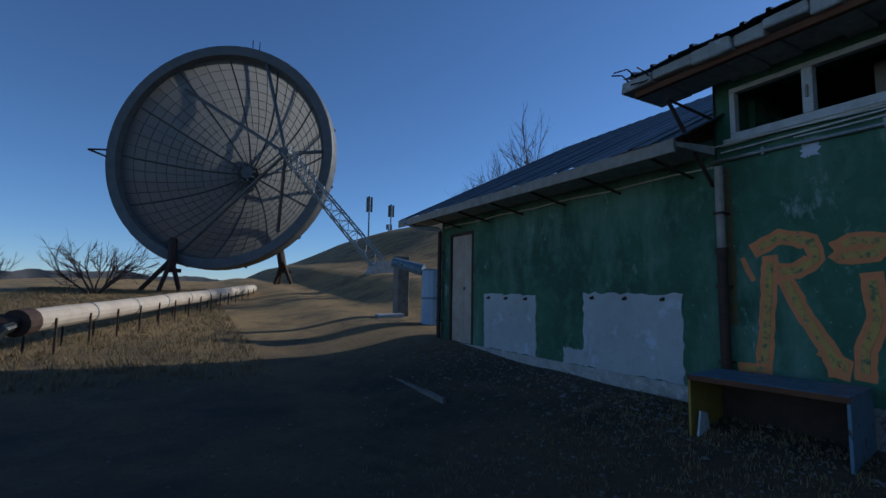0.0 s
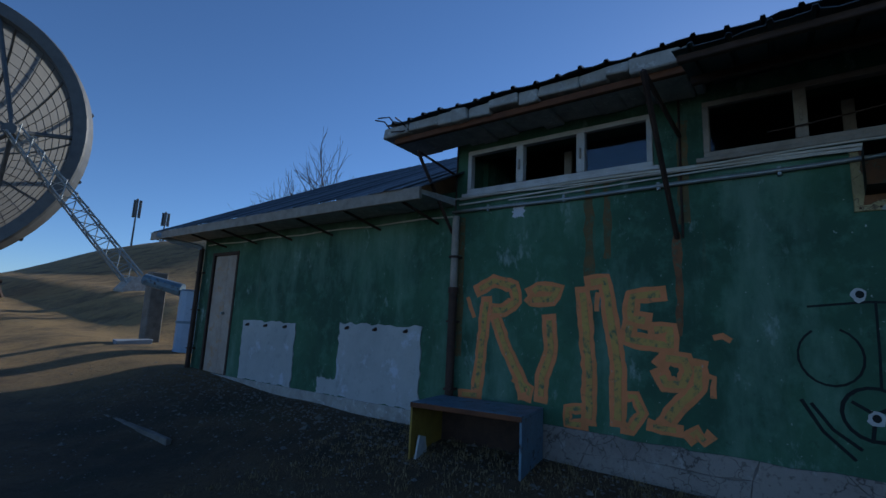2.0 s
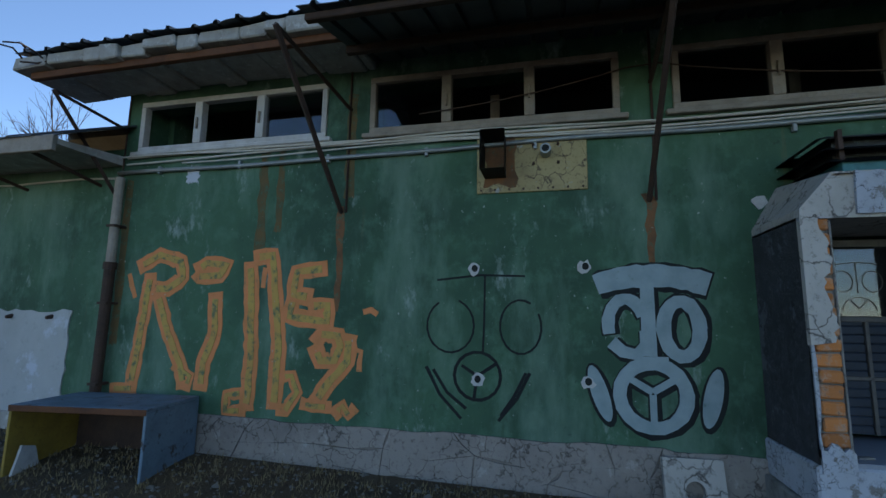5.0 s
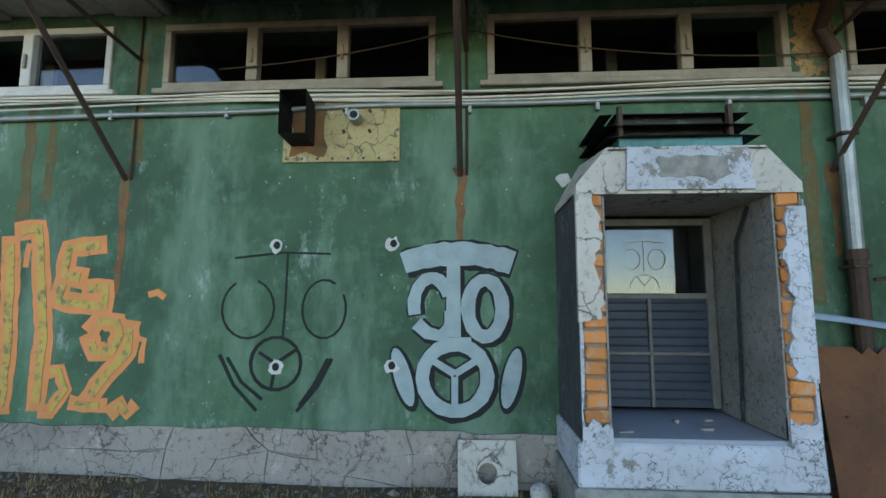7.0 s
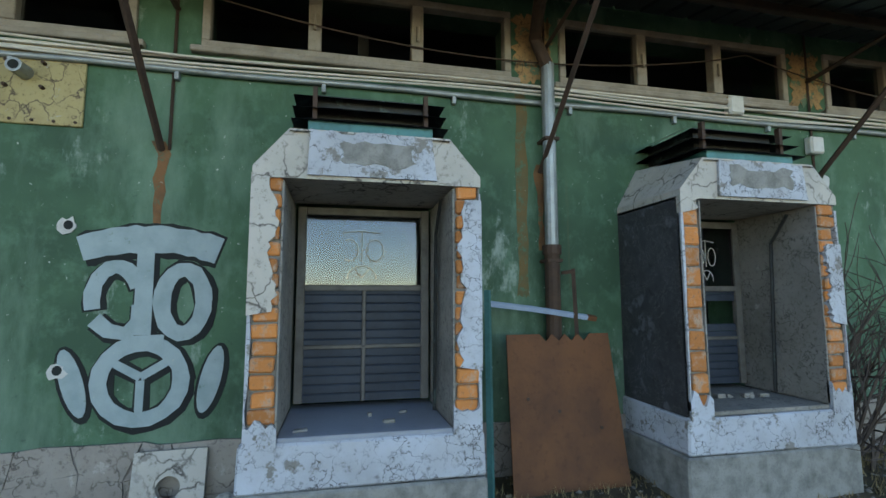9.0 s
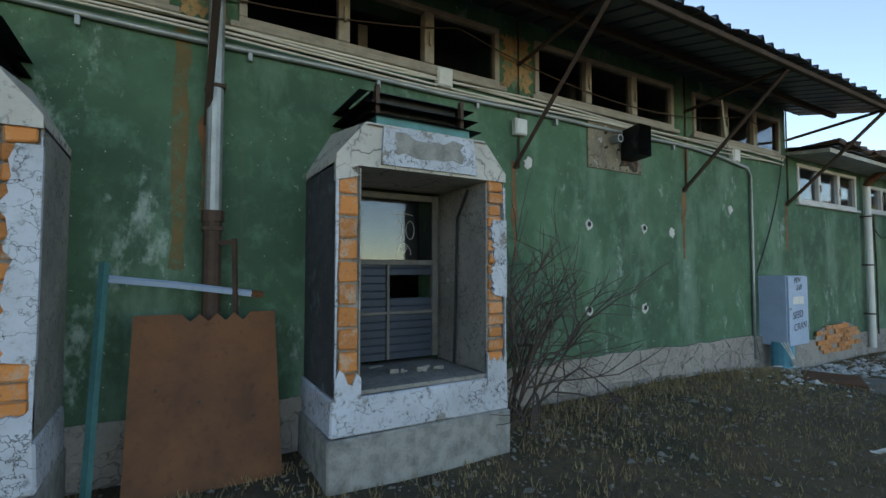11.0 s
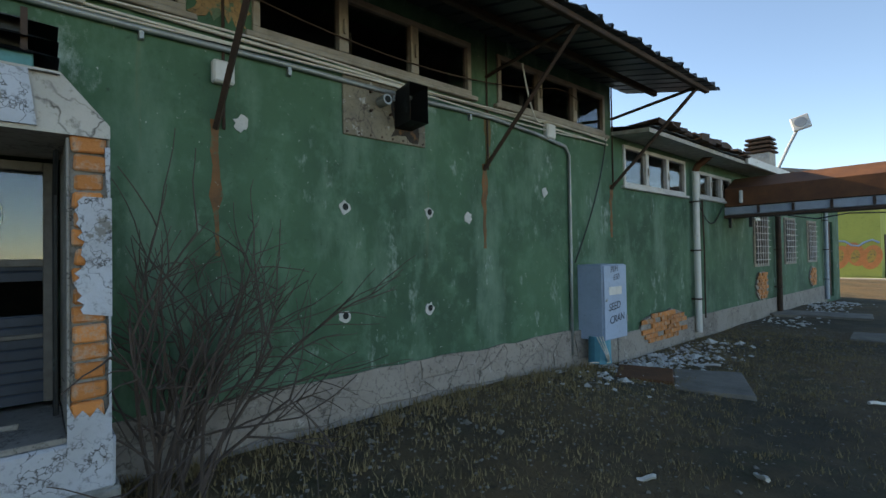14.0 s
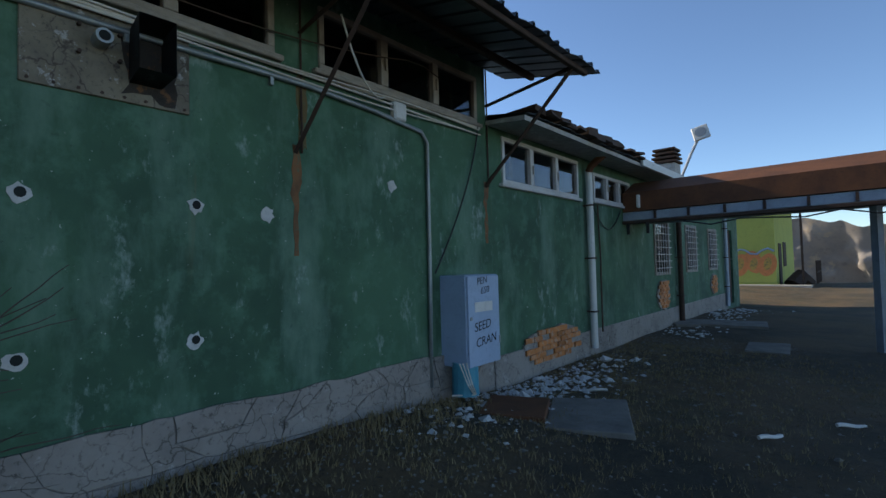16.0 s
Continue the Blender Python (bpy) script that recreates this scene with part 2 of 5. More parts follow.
def ground_mat():
    m = Mat("packed_earth", (0.115, 0.076, 0.036), 0.95)
    m.over((0.046, 0.039, 0.022), m.ramp(m.noise(0.45, 6), 0.42, 0.58))
    m.over((0.120, 0.090, 0.048), m.times(m.ramp(m.noise(1.7, 9, 0.7), 0.5, 0.68), 0.8))
    m.over((0.040, 0.046, 0.019), m.times(m.ramp(m.noise(0.8, 8, 0.72), 0.53, 0.66), 0.7))
    # northward the earth turns golden: dry-grass tan with sunlit warmth painted in
    sep = m.t.nodes.new("ShaderNodeSeparateXYZ")
    m.link(m.co, sep.inputs[0])
    m.over((0.36, 0.235, 0.090), m.times(m.ramp(sep.outputs["Y"], 7.0, 14.0), m.ramp(m.noise(0.7, 8, 0.7), 0.30, 0.55)))
    m.over((0.26, 0.24, 0.21), m.ramp(m.noise(34, 5, 0.7), 0.66, 0.71))
    m.over((0.030, 0.025, 0.018), m.times(m.ramp(m.noise(17, 8, 0.75), 0.52, 0.66), 0.8))
    m.bump(m.noise(40, 8, 0.7), 0.8, 0.03).bump(m.noise(4, 6), 0.6, 0.06)
    return m.m


def dish_skin():
    m = bpy.data.materials.new("translucent_dish_skin")
    m.use_nodes = True
    t = m.node_tree
    p = t.nodes["Principled BSDF"]
    p.inputs["Base Color"].default_value = (0.07, 0.075, 0.08, 1)
    p.inputs["Roughness"].default_value = 0.7
    tr = t.nodes.new("ShaderNodeBsdfTranslucent")
    tr.inputs[0].default_value = (0.40, 0.39, 0.36, 1)
    mix = t.nodes.new("ShaderNodeMixShader")
    mix.inputs[0].default_value = 0.36
    t.links.new(p.outputs[0], mix.inputs[1])
    t.links.new(tr.outputs[0], mix.inputs[2])
    t.links.new(mix.outputs[0], t.nodes["Material Output"].inputs[0])
    return m


BRICK, EARTH, SKIN = brick_mat(), ground_mat(), dish_skin()


# ---- mesh helpers ----
def part(name, bm, material, parent=None, label="", kind="", smooth=False):
    me = bpy.data.meshes.new(name)
    bmesh.ops.recalc_face_normals(bm, faces=bm.faces)
    if smooth:
        for f in bm.faces:
            f.smooth = True
    bm.to_mesh(me)
    bm.free()
    me.materials.append(material)
    ob = new(name, me)
    ob.parent = parent
    return tagged(ob, label, kind=kind)


def thing(name, label, category, group="", at=(0, 0, 0)):
    ob = new(name)
    ob.empty_display_size = 0.1
    ob.location = at
    return tagged(ob, label, category, group)


def box(bm, a, b, bevel=0.0, wear=0.0):
    """Adds a block between two corners, with chamfered and slightly worn edges."""
    lo = [min(p, q) for p, q in zip(a, b)]
    hi = [max(p, q) for p, q in zip(a, b)]
    vs = [bm.verts.new((x, y, z)) for x in (lo[0], hi[0]) for y in (lo[1], hi[1]) for z in (lo[2], hi[2])]
    fs = [bm.faces.new([vs[i] for i in q]) for q in ((0, 1, 3, 2), (4, 6, 7, 5), (0, 4, 5, 1), (2, 3, 7, 6), (0, 2, 6, 4), (1, 5, 7, 3))]
    if wear:
        for v in vs:
            v.co += Vector([random.uniform(-wear, wear) for _ in range(3)])
    if bevel:
        es = list({e for f in fs for e in f.edges})
        bmesh.ops.bevel(bm, geom=es, offset=bevel, segments=1, affect="EDGES")
    return bm


def block(a, b, bevel=0.0, wear=0.0):
    return box(bmesh.new(), a, b, bevel, wear)


def tube(bm, pts, r0, r1=None, n=8):
    """Adds a round bar along a line of points, tapering from r0 to r1."""
    r1 = r0 if r1 is None else r1
    pts = [Vector(p) for p in pts]
    rings = []
    for i, p in enumerate(pts):
        d = (pts[min(i + 1, len(pts) - 1)] - pts[max(i - 1, 0)]).normalized()
        u = d.cross(Vector((0.31, 0.17, 0.93)) if abs(d.z) < 0.9 else Vector((1, 0.1, 0))).normalized()
        v = d.cross(u)
        r = r0 + (r1 - r0) * i / max(1, len(pts) - 1)
        rings.append([bm.verts.new(p + r * (math.cos(a) * u + math.sin(a) * v)) for a in (2 * math.pi * k / n for k in range(n))])
    for a, b in zip(rings, rings[1:]):
        for k in range(n):
            bm.faces.new((a[k], a[(k + 1) % n], b[(k + 1) % n], b[k]))
    bm.faces.new(rings[0][::-1])
    bm.faces.new(rings[-1])
    return bm


def rod(pts, r0, r1=None, n=8):
    return tube(bmesh.new(), pts, r0, r1, n)


def prism(outline, axis, a, b):
    """A closed outline of (u, v) pulled from a to b along an axis: 'x' takes (y, z), 'y' takes (x, z), 'z' takes (x, y)."""
    bm = bmesh.new()

    def at(u, v, w):
        return {"x": (w, u, v), "y": (u, w, v), "z": (u, v, w)}[axis]
    one = [bm.verts.new(at(u, v, a)) for u, v in outline]
    two = [bm.verts.new(at(u, v, b)) for u, v in outline]
    bm.faces.new(one)
    bm.faces.new(two[::-1])
    for i in range(len(one)):
        j = (i + 1) % len(one)
        bm.faces.new((one[i], one[j], two[j], two[i]))
    return bm


def clamp01(v):
    return max(0.0, min(1.0, v))


def ease(v, a, b):
    s = clamp01((v - a) / (b - a))
    return s * s * (3 - 2 * s)


def ground_z(x, y):
    """Height of the ground: a hilltop yard, a bank along the house, a hill beyond it."""
    z = 0.21 * ease(x, 2.6, 5.0) * ease(y, -13.5, -10) + 0.02 * ease(x, 2.6, 5.0)
    z += 0.13 * ease(y, -2, 7) * ease(x, 2.0, 5.0)
    z += 0.055 * max(0.0, min(y, 45) - 6)
    z += 5.2 * ease(x, 6.5, 24) * ease(y, 13, 36) + 1.1 * ease(x, 5.6, 9) * ease(y, 12, 17)
    z -= 0.16 * max(0.0, -7 - x) * ease(-x, 7, 20)
    z -= 0.10 * max(0.0, -44 - y) + 0.08 * max(0.0, y - 60)
    z -= 0.12 * max(0.0, x - 60)
    z += 0.025 * noise.noise((x * 0.9, y * 0.9, 0)) + 0.3 * noise.noise((x * 0.13, y * 0.13, 5)) * ease(max(abs(x), abs(y) - 8), 9, 22)
    return max(z, -160.0)


W = 5.11
TH = 0.35


# ---- ground and distance ----
def ground():
    bm = bmesh.new()

    def steps(lo, hi):
        v, out = 0.0, [0.0]
        while v < hi:
            v += 0.35 + 0.12 * max(0, v - 12)
            out.append(v)
        v = 0.0
        while v > lo:
            v -= 0.35 + 0.12 * max(0, -v - 20)
            out.insert(0, v)
        return out
    xs, ys = steps(-1500, 1500), steps(-1500, 1500)
    grid = [[bm.verts.new((x, y, ground_z(x, y))) for y in ys] for x in xs]
    for i in range(len(xs) - 1):
        for j in range(len(ys) - 1):
            bm.faces.new((grid[i][j], grid[i + 1][j], grid[i + 1][j + 1], grid[i][j + 1]))
    tagged(part("ground", bm, EARTH, smooth=True), "packed brown earth yard with gravel and thin dry grass", "ground", kind="structure")


def ridge(name, a, b, height, base, rough):
    """A far mountain side between two points of the plan."""
    bm = bmesh.new()
    n, rows = 170, 36
    a, b = Vector(a), Vector(b)
    out = Vector((-(b - a).y, (b - a).x, 0)).normalized()
    grid = []
    for i in range(n + 1):
        p = a.lerp(b, i / n)
        top = height * (0.62 + 0.38 * noise.fractal((p.x * rough, p.y * rough, 3), 0.6, 2, 7) + 0.12 * noise.noise((p.x * rough * 7, p.y * rough * 7, 1)))
        col = []
        for j in range(rows + 1):
            f = j / rows
            q = p + out * (1 - f) * height * 1.1
            wob = height * 0.26 * noise.fractal((q.x * rough * 9, q.y * rough * 9, 9 + 1.6 * f), 0.7, 2, 8) * math.sin(math.pi * f)
            col.append(bm.verts.new((q.x + wob, q.y + wob, base + (top - base) * f + 0.4 * wob)))
        grid.append(col)
    for i in range(n):
        for j in range(rows):
            bm.faces.new((grid[i][j], grid[i + 1][j], grid[i + 1][j + 1], grid[i][j + 1]))
    tagged(part(name, bm, RIDGE, smooth=True), "bare brown mountain range far across the valley", "mountain", kind="structure")


ground()
ridge("backdrop_south", (700, -1500, 0), (-900, -1250, 0), 125, -220, 0.0017)
ridge("backdrop_north", (-1500, 1700, 0), (300, 2200, 0), 80, -220, 0.0013)


# ---- the building ----
def window_wall(y0, y1, z_top, holes, name):
    """A stretch of wall from y0 down to y1, with openings (ya, yb, za, zb) cut through it."""
    bm = bmesh.new()
    ys = sorted({y0, y1, *[v for h in holes for v in h[:2]]})
    for a, b in zip(ys, ys[1:]):
        mid = (a + b) / 2
        gaps = [h for h in holes if min(h[:2]) < mid < max(h[:2])]
        z = -0.6
        for h in sorted(gaps, key=lambda h: h[2]):
            box(bm, (W, a, z), (W + TH, b, h[2]))
            z = h[3]
        box(bm, (W, a, z), (W + TH, b, z_top))
    bmesh.ops.remove_doubles(bm, verts=bm.verts, dist=0.0005)
    return tagged(part(name, bm, GREEN), "weathered dark green rendered wall with pale stains", "wall", kind="structure")


MAIN = [(2.80, 0.63), (0.19, -2.0), (-2.40, -4.63), (-5.04, -7.27), (-7.70, -9.90), (-10.30, -12.47)]
BAYS = [(-3.05, -3.99), (-5.68, -6.62)]
JOINT, SOUTH = 2.98, -12.66
DOOR = (8.78, 7.86, 0.48, 2.76)
CORNER = 9.15
LOWWIN = [(-12.97, -15.10, 2.54, 3.14), (-15.67, -17.35, 2.56, 3.04)]
BARRED = [(-18.7, -19.75), (-21.14, -22.18), (-23.5, -24.55)]
window_wall(JOINT, SOUTH, 3.98, [(b, a, 3.19, 3.74) for a, b in MAIN] + [(b, a, 0.76, 2.14) for a, b in BAYS], "wall_main")
window_wall(CORNER, JOINT, 3.25, [(DOOR[1], DOOR[0], DOOR[2], DOOR[3])], "wall_north_wing")
window_wall(SOUTH, -28.0, 3.29, [(b, a, c, d) for a, b, c, d in LOWWIN] + [(b, a, 1.2, 2.42) for a, b in BARRED] + [(-27.0, -25.9, 0.0, 2.5)], "wall_south_wing")
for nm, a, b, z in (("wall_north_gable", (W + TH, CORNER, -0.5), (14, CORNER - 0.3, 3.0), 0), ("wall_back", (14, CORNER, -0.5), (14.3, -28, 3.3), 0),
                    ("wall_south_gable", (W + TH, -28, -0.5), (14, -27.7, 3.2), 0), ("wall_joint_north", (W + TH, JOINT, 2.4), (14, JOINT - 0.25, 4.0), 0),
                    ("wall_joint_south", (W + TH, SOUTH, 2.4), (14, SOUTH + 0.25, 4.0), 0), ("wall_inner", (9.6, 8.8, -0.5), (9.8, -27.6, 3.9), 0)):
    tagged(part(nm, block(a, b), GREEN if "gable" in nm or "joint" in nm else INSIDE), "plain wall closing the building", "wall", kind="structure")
tagged(part("floor", block((W + TH, -27.7, -0.3), (14, 8.85, 0.02)), CONCRETE), "bare concrete floor inside the building", "floor", kind="structure")
tagged(part("ceiling", block((W + TH, JOINT - 0.25, 3.98), (14, SOUTH + 0.25, 4.06)), INSIDE), "ceiling inside the building, its shade put into the colour", "ceiling", kind="structure")


def profiled(y0, y1, x0, z0, x1, z1, pitch, depth=0.035, thick=0.006):
    """A trapezoid-ribbed sheet falling from (x1, z1) to the eave (x0, z0), with an uneven edge."""
    bm = bmesh.new()
    y, k, rows = y0, 0, []
    while y > y1:
        for dy, h in ((0, 0), (0.42, 0), (0.46, 1), (0.58, 1), (0.62, 0)):
            rows.append((y - dy * pitch, h * depth, 0.02 * math.sin(k * 1.7) + random.uniform(-0.008, 0.008)))
        y -= pitch
        k += 1
    lo = [[bm.verts.new((x, yy, zz + h + t)) for x, zz in ((x0 + j, z0), (x1, z1))] for yy, h, j in rows for t in (0,)]
    hi = [[bm.verts.new((x, yy, zz + h + thick)) for x, zz in ((x0 + j, z0), (x1, z1))] for yy, h, j in rows]
    for s in (lo, hi):
        for a, b in zip(s, s[1:]):
            bm.faces.new((a[0], b[0], b[1], a[1]))
    for i in range(len(lo) - 1):
        bm.faces.new((lo[i][0], lo[i + 1][0], hi[i + 1][0], hi[i][0]))
    return bm


roof = thing("roof", "dark profiled metal roof with a broken concrete eave", "roof")
roof["kind"] = "structure"
part("roof_sheet", profiled(3.55, -12.9, 4.33, 3.965, 9.5, 5.25, 0.235, 0.03), SHEET, roof)
part("roof_back", prism([(9.5, 5.3), (15.2, 3.6), (15.2, 3.5), (9.5, 5.2)], "y", 3.5, -12.9), SHEET, roof)
part("overhang_sheet", profiled(0.22, -12.95, 3.83, 3.60, 5.10, 3.90, 0.235), SHEET, roof)
part("edge_channel", block((3.90, 0.2, 3.545), (3.96, -12.9, 3.60), 0.008), DARKRUST, roof)
part("inner_channel", block((4.55, 0.2, 3.68), (4.61, -12.9, 3.75), 0.008), DARKRUST, roof)
bm = bmesh.new()
y = 3.62
while y > 0.2:
    step = random.uniform(0.18, 0.5)
    box(bm, (4.38 + random.uniform(-0.02, 0.03), y, 3.81 + random.uniform(0, 0.05)), (W, max(y - step, 0.15), 3.955), 0.012, 0.012)
    y -= step
part("concrete_eave", bm, CONCRETE, roof, "cracked grey concrete eave slab")
for k, (dx, dy, dz) in enumerate(((-0.22, 0.10, 0.10), (-0.15, 0.25, 0.16), (-0.28, -0.05, 0.02), (-0.10, 0.30, -0.04))):
    p = Vector((4.42, 3.5 - 0.12 * k, 3.90))
    part("rebar_wire", rod([p, p + Vector((dx * 0.5, dy * 0.5, dz * 1.1)), p + Vector((dx, dy, dz))], 0.009, n=5), DARKRUST, roof, "bent bare reinforcing wire")
part("fascia_board", block((4.46, 3.5, 3.76), (4.52, 0.2, 3.83), 0.006), RUST, roof)

north_roof = thing("roof_north_wing", "low dark sheet roof with weathered eave board and gutter", "roof")
north_roof["kind"] = "structure"
part("roof_sheet", profiled(9.95, JOINT - 0.02, 4.36, 3.12, 9.6, 5.75, 0.3, 0.014), SHEET, north_roof)
part("roof_back", prism([(9.6, 5.75), (15.0, 3.1), (15.0, 3.0), (9.6, 5.6)], "y", 9.9, JOINT), SHEET, north_roof)
part("soffit", prism([(4.42, 3.05), (W, 3.06), (W, 3.16), (4.42, 3.10)], "y", 9.9, JOINT), CONCRETE, north_roof)
part("eave_board", block((4.37, 9.92, 2.98), (4.42, JOINT, 3.128), 0.006, 0.004), WINDOWGREY, north_roof, "weathered grey-brown eave board")
for i in range(6):
    yy = 8.4 - i * 1.02
    part("eave_bracket", rod([(4.44, yy, 3.0), (W, yy - 0.05, 2.86)], 0.018, n=6), DARKRUST, north_roof)
part("eave_cable", rod([(W - 0.015, 9.0 - i * 0.5, 2.93 + 0.012 * math.sin(i * 1.9)) for i in range(13)], 0.011, n=6), CREAM, north_roof)

south_roof = thing("roof_south_wing", "low roof with sagging dark sheets and pale edge", "roof")
south_roof["kind"] = "structure"
part("roof_sheet", profiled(SOUTH - 0.02, -28.3, 4.52, 3.24, 9.6, 4.1, 0.3, 0.014), SHEET, south_roof)
part("roof_back", prism([(9.6, 4.1), (15.0, 3.1), (15.0, 3.0), (9.6, 4.0)], "y", SOUTH, -28.3), SHEET, south_roof)
part("soffit", prism([(4.56, 3.16), (W, 3.22), (W, 3.27), (4.56, 3.22)], "y", SOUTH, -28.3), CONCRETE, south_roof)
part("edge_flashing", block((4.50, -16.4, 3.16), (4.55, -28.3, 3.30), 0.006), WHITEPIPE, south_roof, "pale metal edge flashing")
bm = bmesh.new()
for i in range(14):
    y = -12.8 - i * 0.26
    box(bm, (4.40 + random.uniform(0, 0.1), y, 3.24 + random.uniform(0, 0.05)), (5.0, y - 0.25, 3.30 + random.uniform(0, 0.05)), 0.0, 0.02)
part("broken_sheet", bm, DARKRUST, south_roof, "torn dark roofing sheets")


# ---- plinth of irregular stones ----
def plinth(name, y0, y1, top, face):
    base = tagged(part(name, block((W - 0.020, y0, -0.6), (W - 0.002, y1, top - 0.02)), MORTAR), "crazy-paved grey stone plinth along the wall foot", "plinth", kind="structure")
    rows = 3
    n = int(abs(y1 - y0) / 0.34)
    zs = [0.02, 0.26, 0.42, top]
    pt = {}
    for i in range(n + 1):
        for j in range(rows + 1):
            jit = 0.15 if 0 < i < n else 0
            pt[i, j] = (y0 + (y1 - y0) * i / n + random.uniform(-jit, jit), zs[j] + (random.uniform(-0.05, 0.05) if 0 < j < rows else random.uniform(-0.012, 0.012)))
    for i in range(n):
        for j in range(rows):
            q = [pt[i, j], pt[i + 1, j], pt[i + 1, j + 1], pt[i, j + 1]]
            cy, cz = sum(p[0] for p in q) / 4, sum(p[1] for p in q) / 4
            out = []
            for k in range(4):
                a, b = q[k], q[(k + 1) % 4]
                out.append(a)
                out.append(((a[0] + b[0]) / 2 + random.uniform(-0.02, 0.02), (a[1] + b[1]) / 2 + random.uniform(-0.015, 0.015)))
            out = [(cy + (p[0] - cy) * 0.982, cz + (p[1] - cz) * 0.972) for p in out]
            d = random.uniform(0.028, 0.036)
            part("stone", prism(out, "x", W - d, W - 0.018), face, base)


plinth("plinth_main", JOINT, SOUTH, 0.605, STONE)
tagged(part("plinth_north", block((W - 0.035, CORNER, -0.4), (W - 0.002, JOINT + 0.02, 0.50), 0.01), CONCRETE), "rough grey cement plinth", "plinth", kind="structure")
tagged(part("plinth_south", block((W - 0.03, SOUTH - 0.02, -0.6), (W - 0.002, -25.8, 0.42), 0.01), STONE), "worn grey cement plinth", "plinth", kind="structure")


# ---- windows ----
def band_window(name, y0, y1, z0, z1, frame_mat, label, glazed):
    """A strip window of three lights: frame, two mullions, three sashes, sill."""
    ob = thing(name, label, "window", "strip windows")
    ob["kind"] = "structure"
    x0, x1 = W - 0.025, W + 0.06
    f = 0.055
    bm = bmesh.new()
    box(bm, (x0, y0, z0), (x1, y1, z0 + f), 0.006)
    box(bm, (x0, y0, z1 - f), (x1, y1, z1), 0.006)
    box(bm, (x0, y0, z0 + f), (x1, y0 - f, z1 - f), 0.006)
    box(bm, (x0, y1 + f, z0 + f), (x1, y1, z1 - f), 0.006)
    part("window_frame", bm, frame_mat, ob)
    part("window_sill", block((W - 0.06, y0 + 0.06, z0 - 0.045), (W + 0.02, y1 - 0.06, z0 - 0.002), 0.008), frame_mat, ob)
    w = (y1 - y0) / 3
    for k in (1, 2):
        part("mullion", block((x0 - 0.006, y0 + k * w + 0.045, z0 + f), (x1, y0 + k * w - 0.045, z1 - f), 0.006), frame_mat, ob)
        part("latch", block((x0 - 0.03, y0 + k * w + 0.01, z0 + 0.2), (x0 - 0.008, y0 + k * w - 0.012, z0 + 0.32), 0.004), WINDOWGREY, ob)
    for k in range(3):
        if glazed[k]:
            a, b = y0 + k * w - 0.05, y0 + (k + 1) * w + 0.05
            p = part("pane", block((W + 0.02, a, z0 + f), (W + 0.026, b, z1 - f)), GLASS, ob)
            p.visible_shadow = False
    part("curtain_post", block((W + 0.55, y0 + 1.5 * w + 0.05, z0 - 0.3), (W + 0.6, y0 + 1.5 * w - 0.04, z1)), WINDOWGREY, ob)


looks = [(0, 0, 1), (1, 0, 1), (1, 1, 0), (1, 0, 1), (1, 1, 1), (1, 1, 1)]
for i, (a, b) in enumerate(MAIN):
    band_window(f"window_{i + 1}", a, b, 3.19, 3.74, WINDOWWHITE if i == 0 else WINDOWGREY, "long three-light strip window with dirty broken panes" if i else "white-framed three-light strip window with missing panes", looks[i])
for i, (a, b, c, d) in enumerate(LOWWIN):
    band_window(f"window_{i + 7}", a, b, c, d, WINDOWWHITE, "white-framed three-light window with broken panes", (1, 1, 1))


def barred(name, y0, y1):
    ob = thing(name, "tall window behind a rusty pale iron grille", "window", "barred windows")
    ob["kind"] = "structure"
    bm = bmesh.new()
    for a, b in (((y0, 1.2), (y1, 1.26)), ((y0, 2.36), (y1, 2.42)), ((y0, 1.26), (y0 - 0.06, 2.36)), ((y1 + 0.06, 1.26), (y1, 2.36))):
        box(bm, (W - 0.03, a[0], a[1]), (W + 0.06, b[0], b[1]), 0.005)
    part("window_frame", bm, WINDOWGREY, ob)
    for k in range(1, 6):
        yy = y0 + (y1 - y0) * k / 6
        part("bar", rod([(W - 0.05, yy, 1.2), (W - 0.05, yy, 2.42)], 0.010, n=6), WINDOWWHITE, ob)
    for k in range(1, 8):
        zz = 1.2 + 1.22 * k / 8
        part("bar", rod([(W - 0.06, y0, zz), (W - 0.06, y1, zz)], 0.009, n=6), WINDOWWHITE, ob)
    part("pane", block((W + 0.05, y0 - 0.06, 1.26), (W + 0.056, y1 + 0.06, 2.36)), GLASS, ob)


for i, (a, b) in enumerate(BARRED):
    barred(f"window_{i + 9}", a, b)

# north door
y0, y1, z0, z1 = DOOR
door = thing("door_1", "worn unpainted plywood double door with a small knob", "door")
door["kind"] = "structure"
for a, b in ((y0 - 0.06, y0 - 0.52), (y0 - 0.525, y1 + 0.06)):
    part("door_leaf", block((W + 0.03, a, z0 + 0.02), (W + 0.07, b, z1 - 0.06), 0.004), DOORWOOD, door)
part("door_frame", box(box(block((W - 0.012, y0, z0), (W + 0.08, y0 - 0.055, z1)), (W - 0.012, y1 + 0.055, z0), (W + 0.08, y1, z1)), (W - 0.012, y0 - 0.055, z1 - 0.055), (W + 0.08, y1 + 0.055, z1)), DARKRUST, door)
part("knob", rod([(W + 0.03, y0 - 0.56, 1.60), (W - 0.03, y0 - 0.56, 1.60)], 0.03, 0.022, 10), GALV, door, "round metal knob")
part("threshold", block((W - 0.35, y0 + 0.1, 0.10), (W - 0.04, y1 - 0.1, 0.42), 0.015, 0.01), CONCRETE, door)
door2 = thing("door_2", "dark closed door at the wall's far end", "door")
door2["kind"] = "structure"
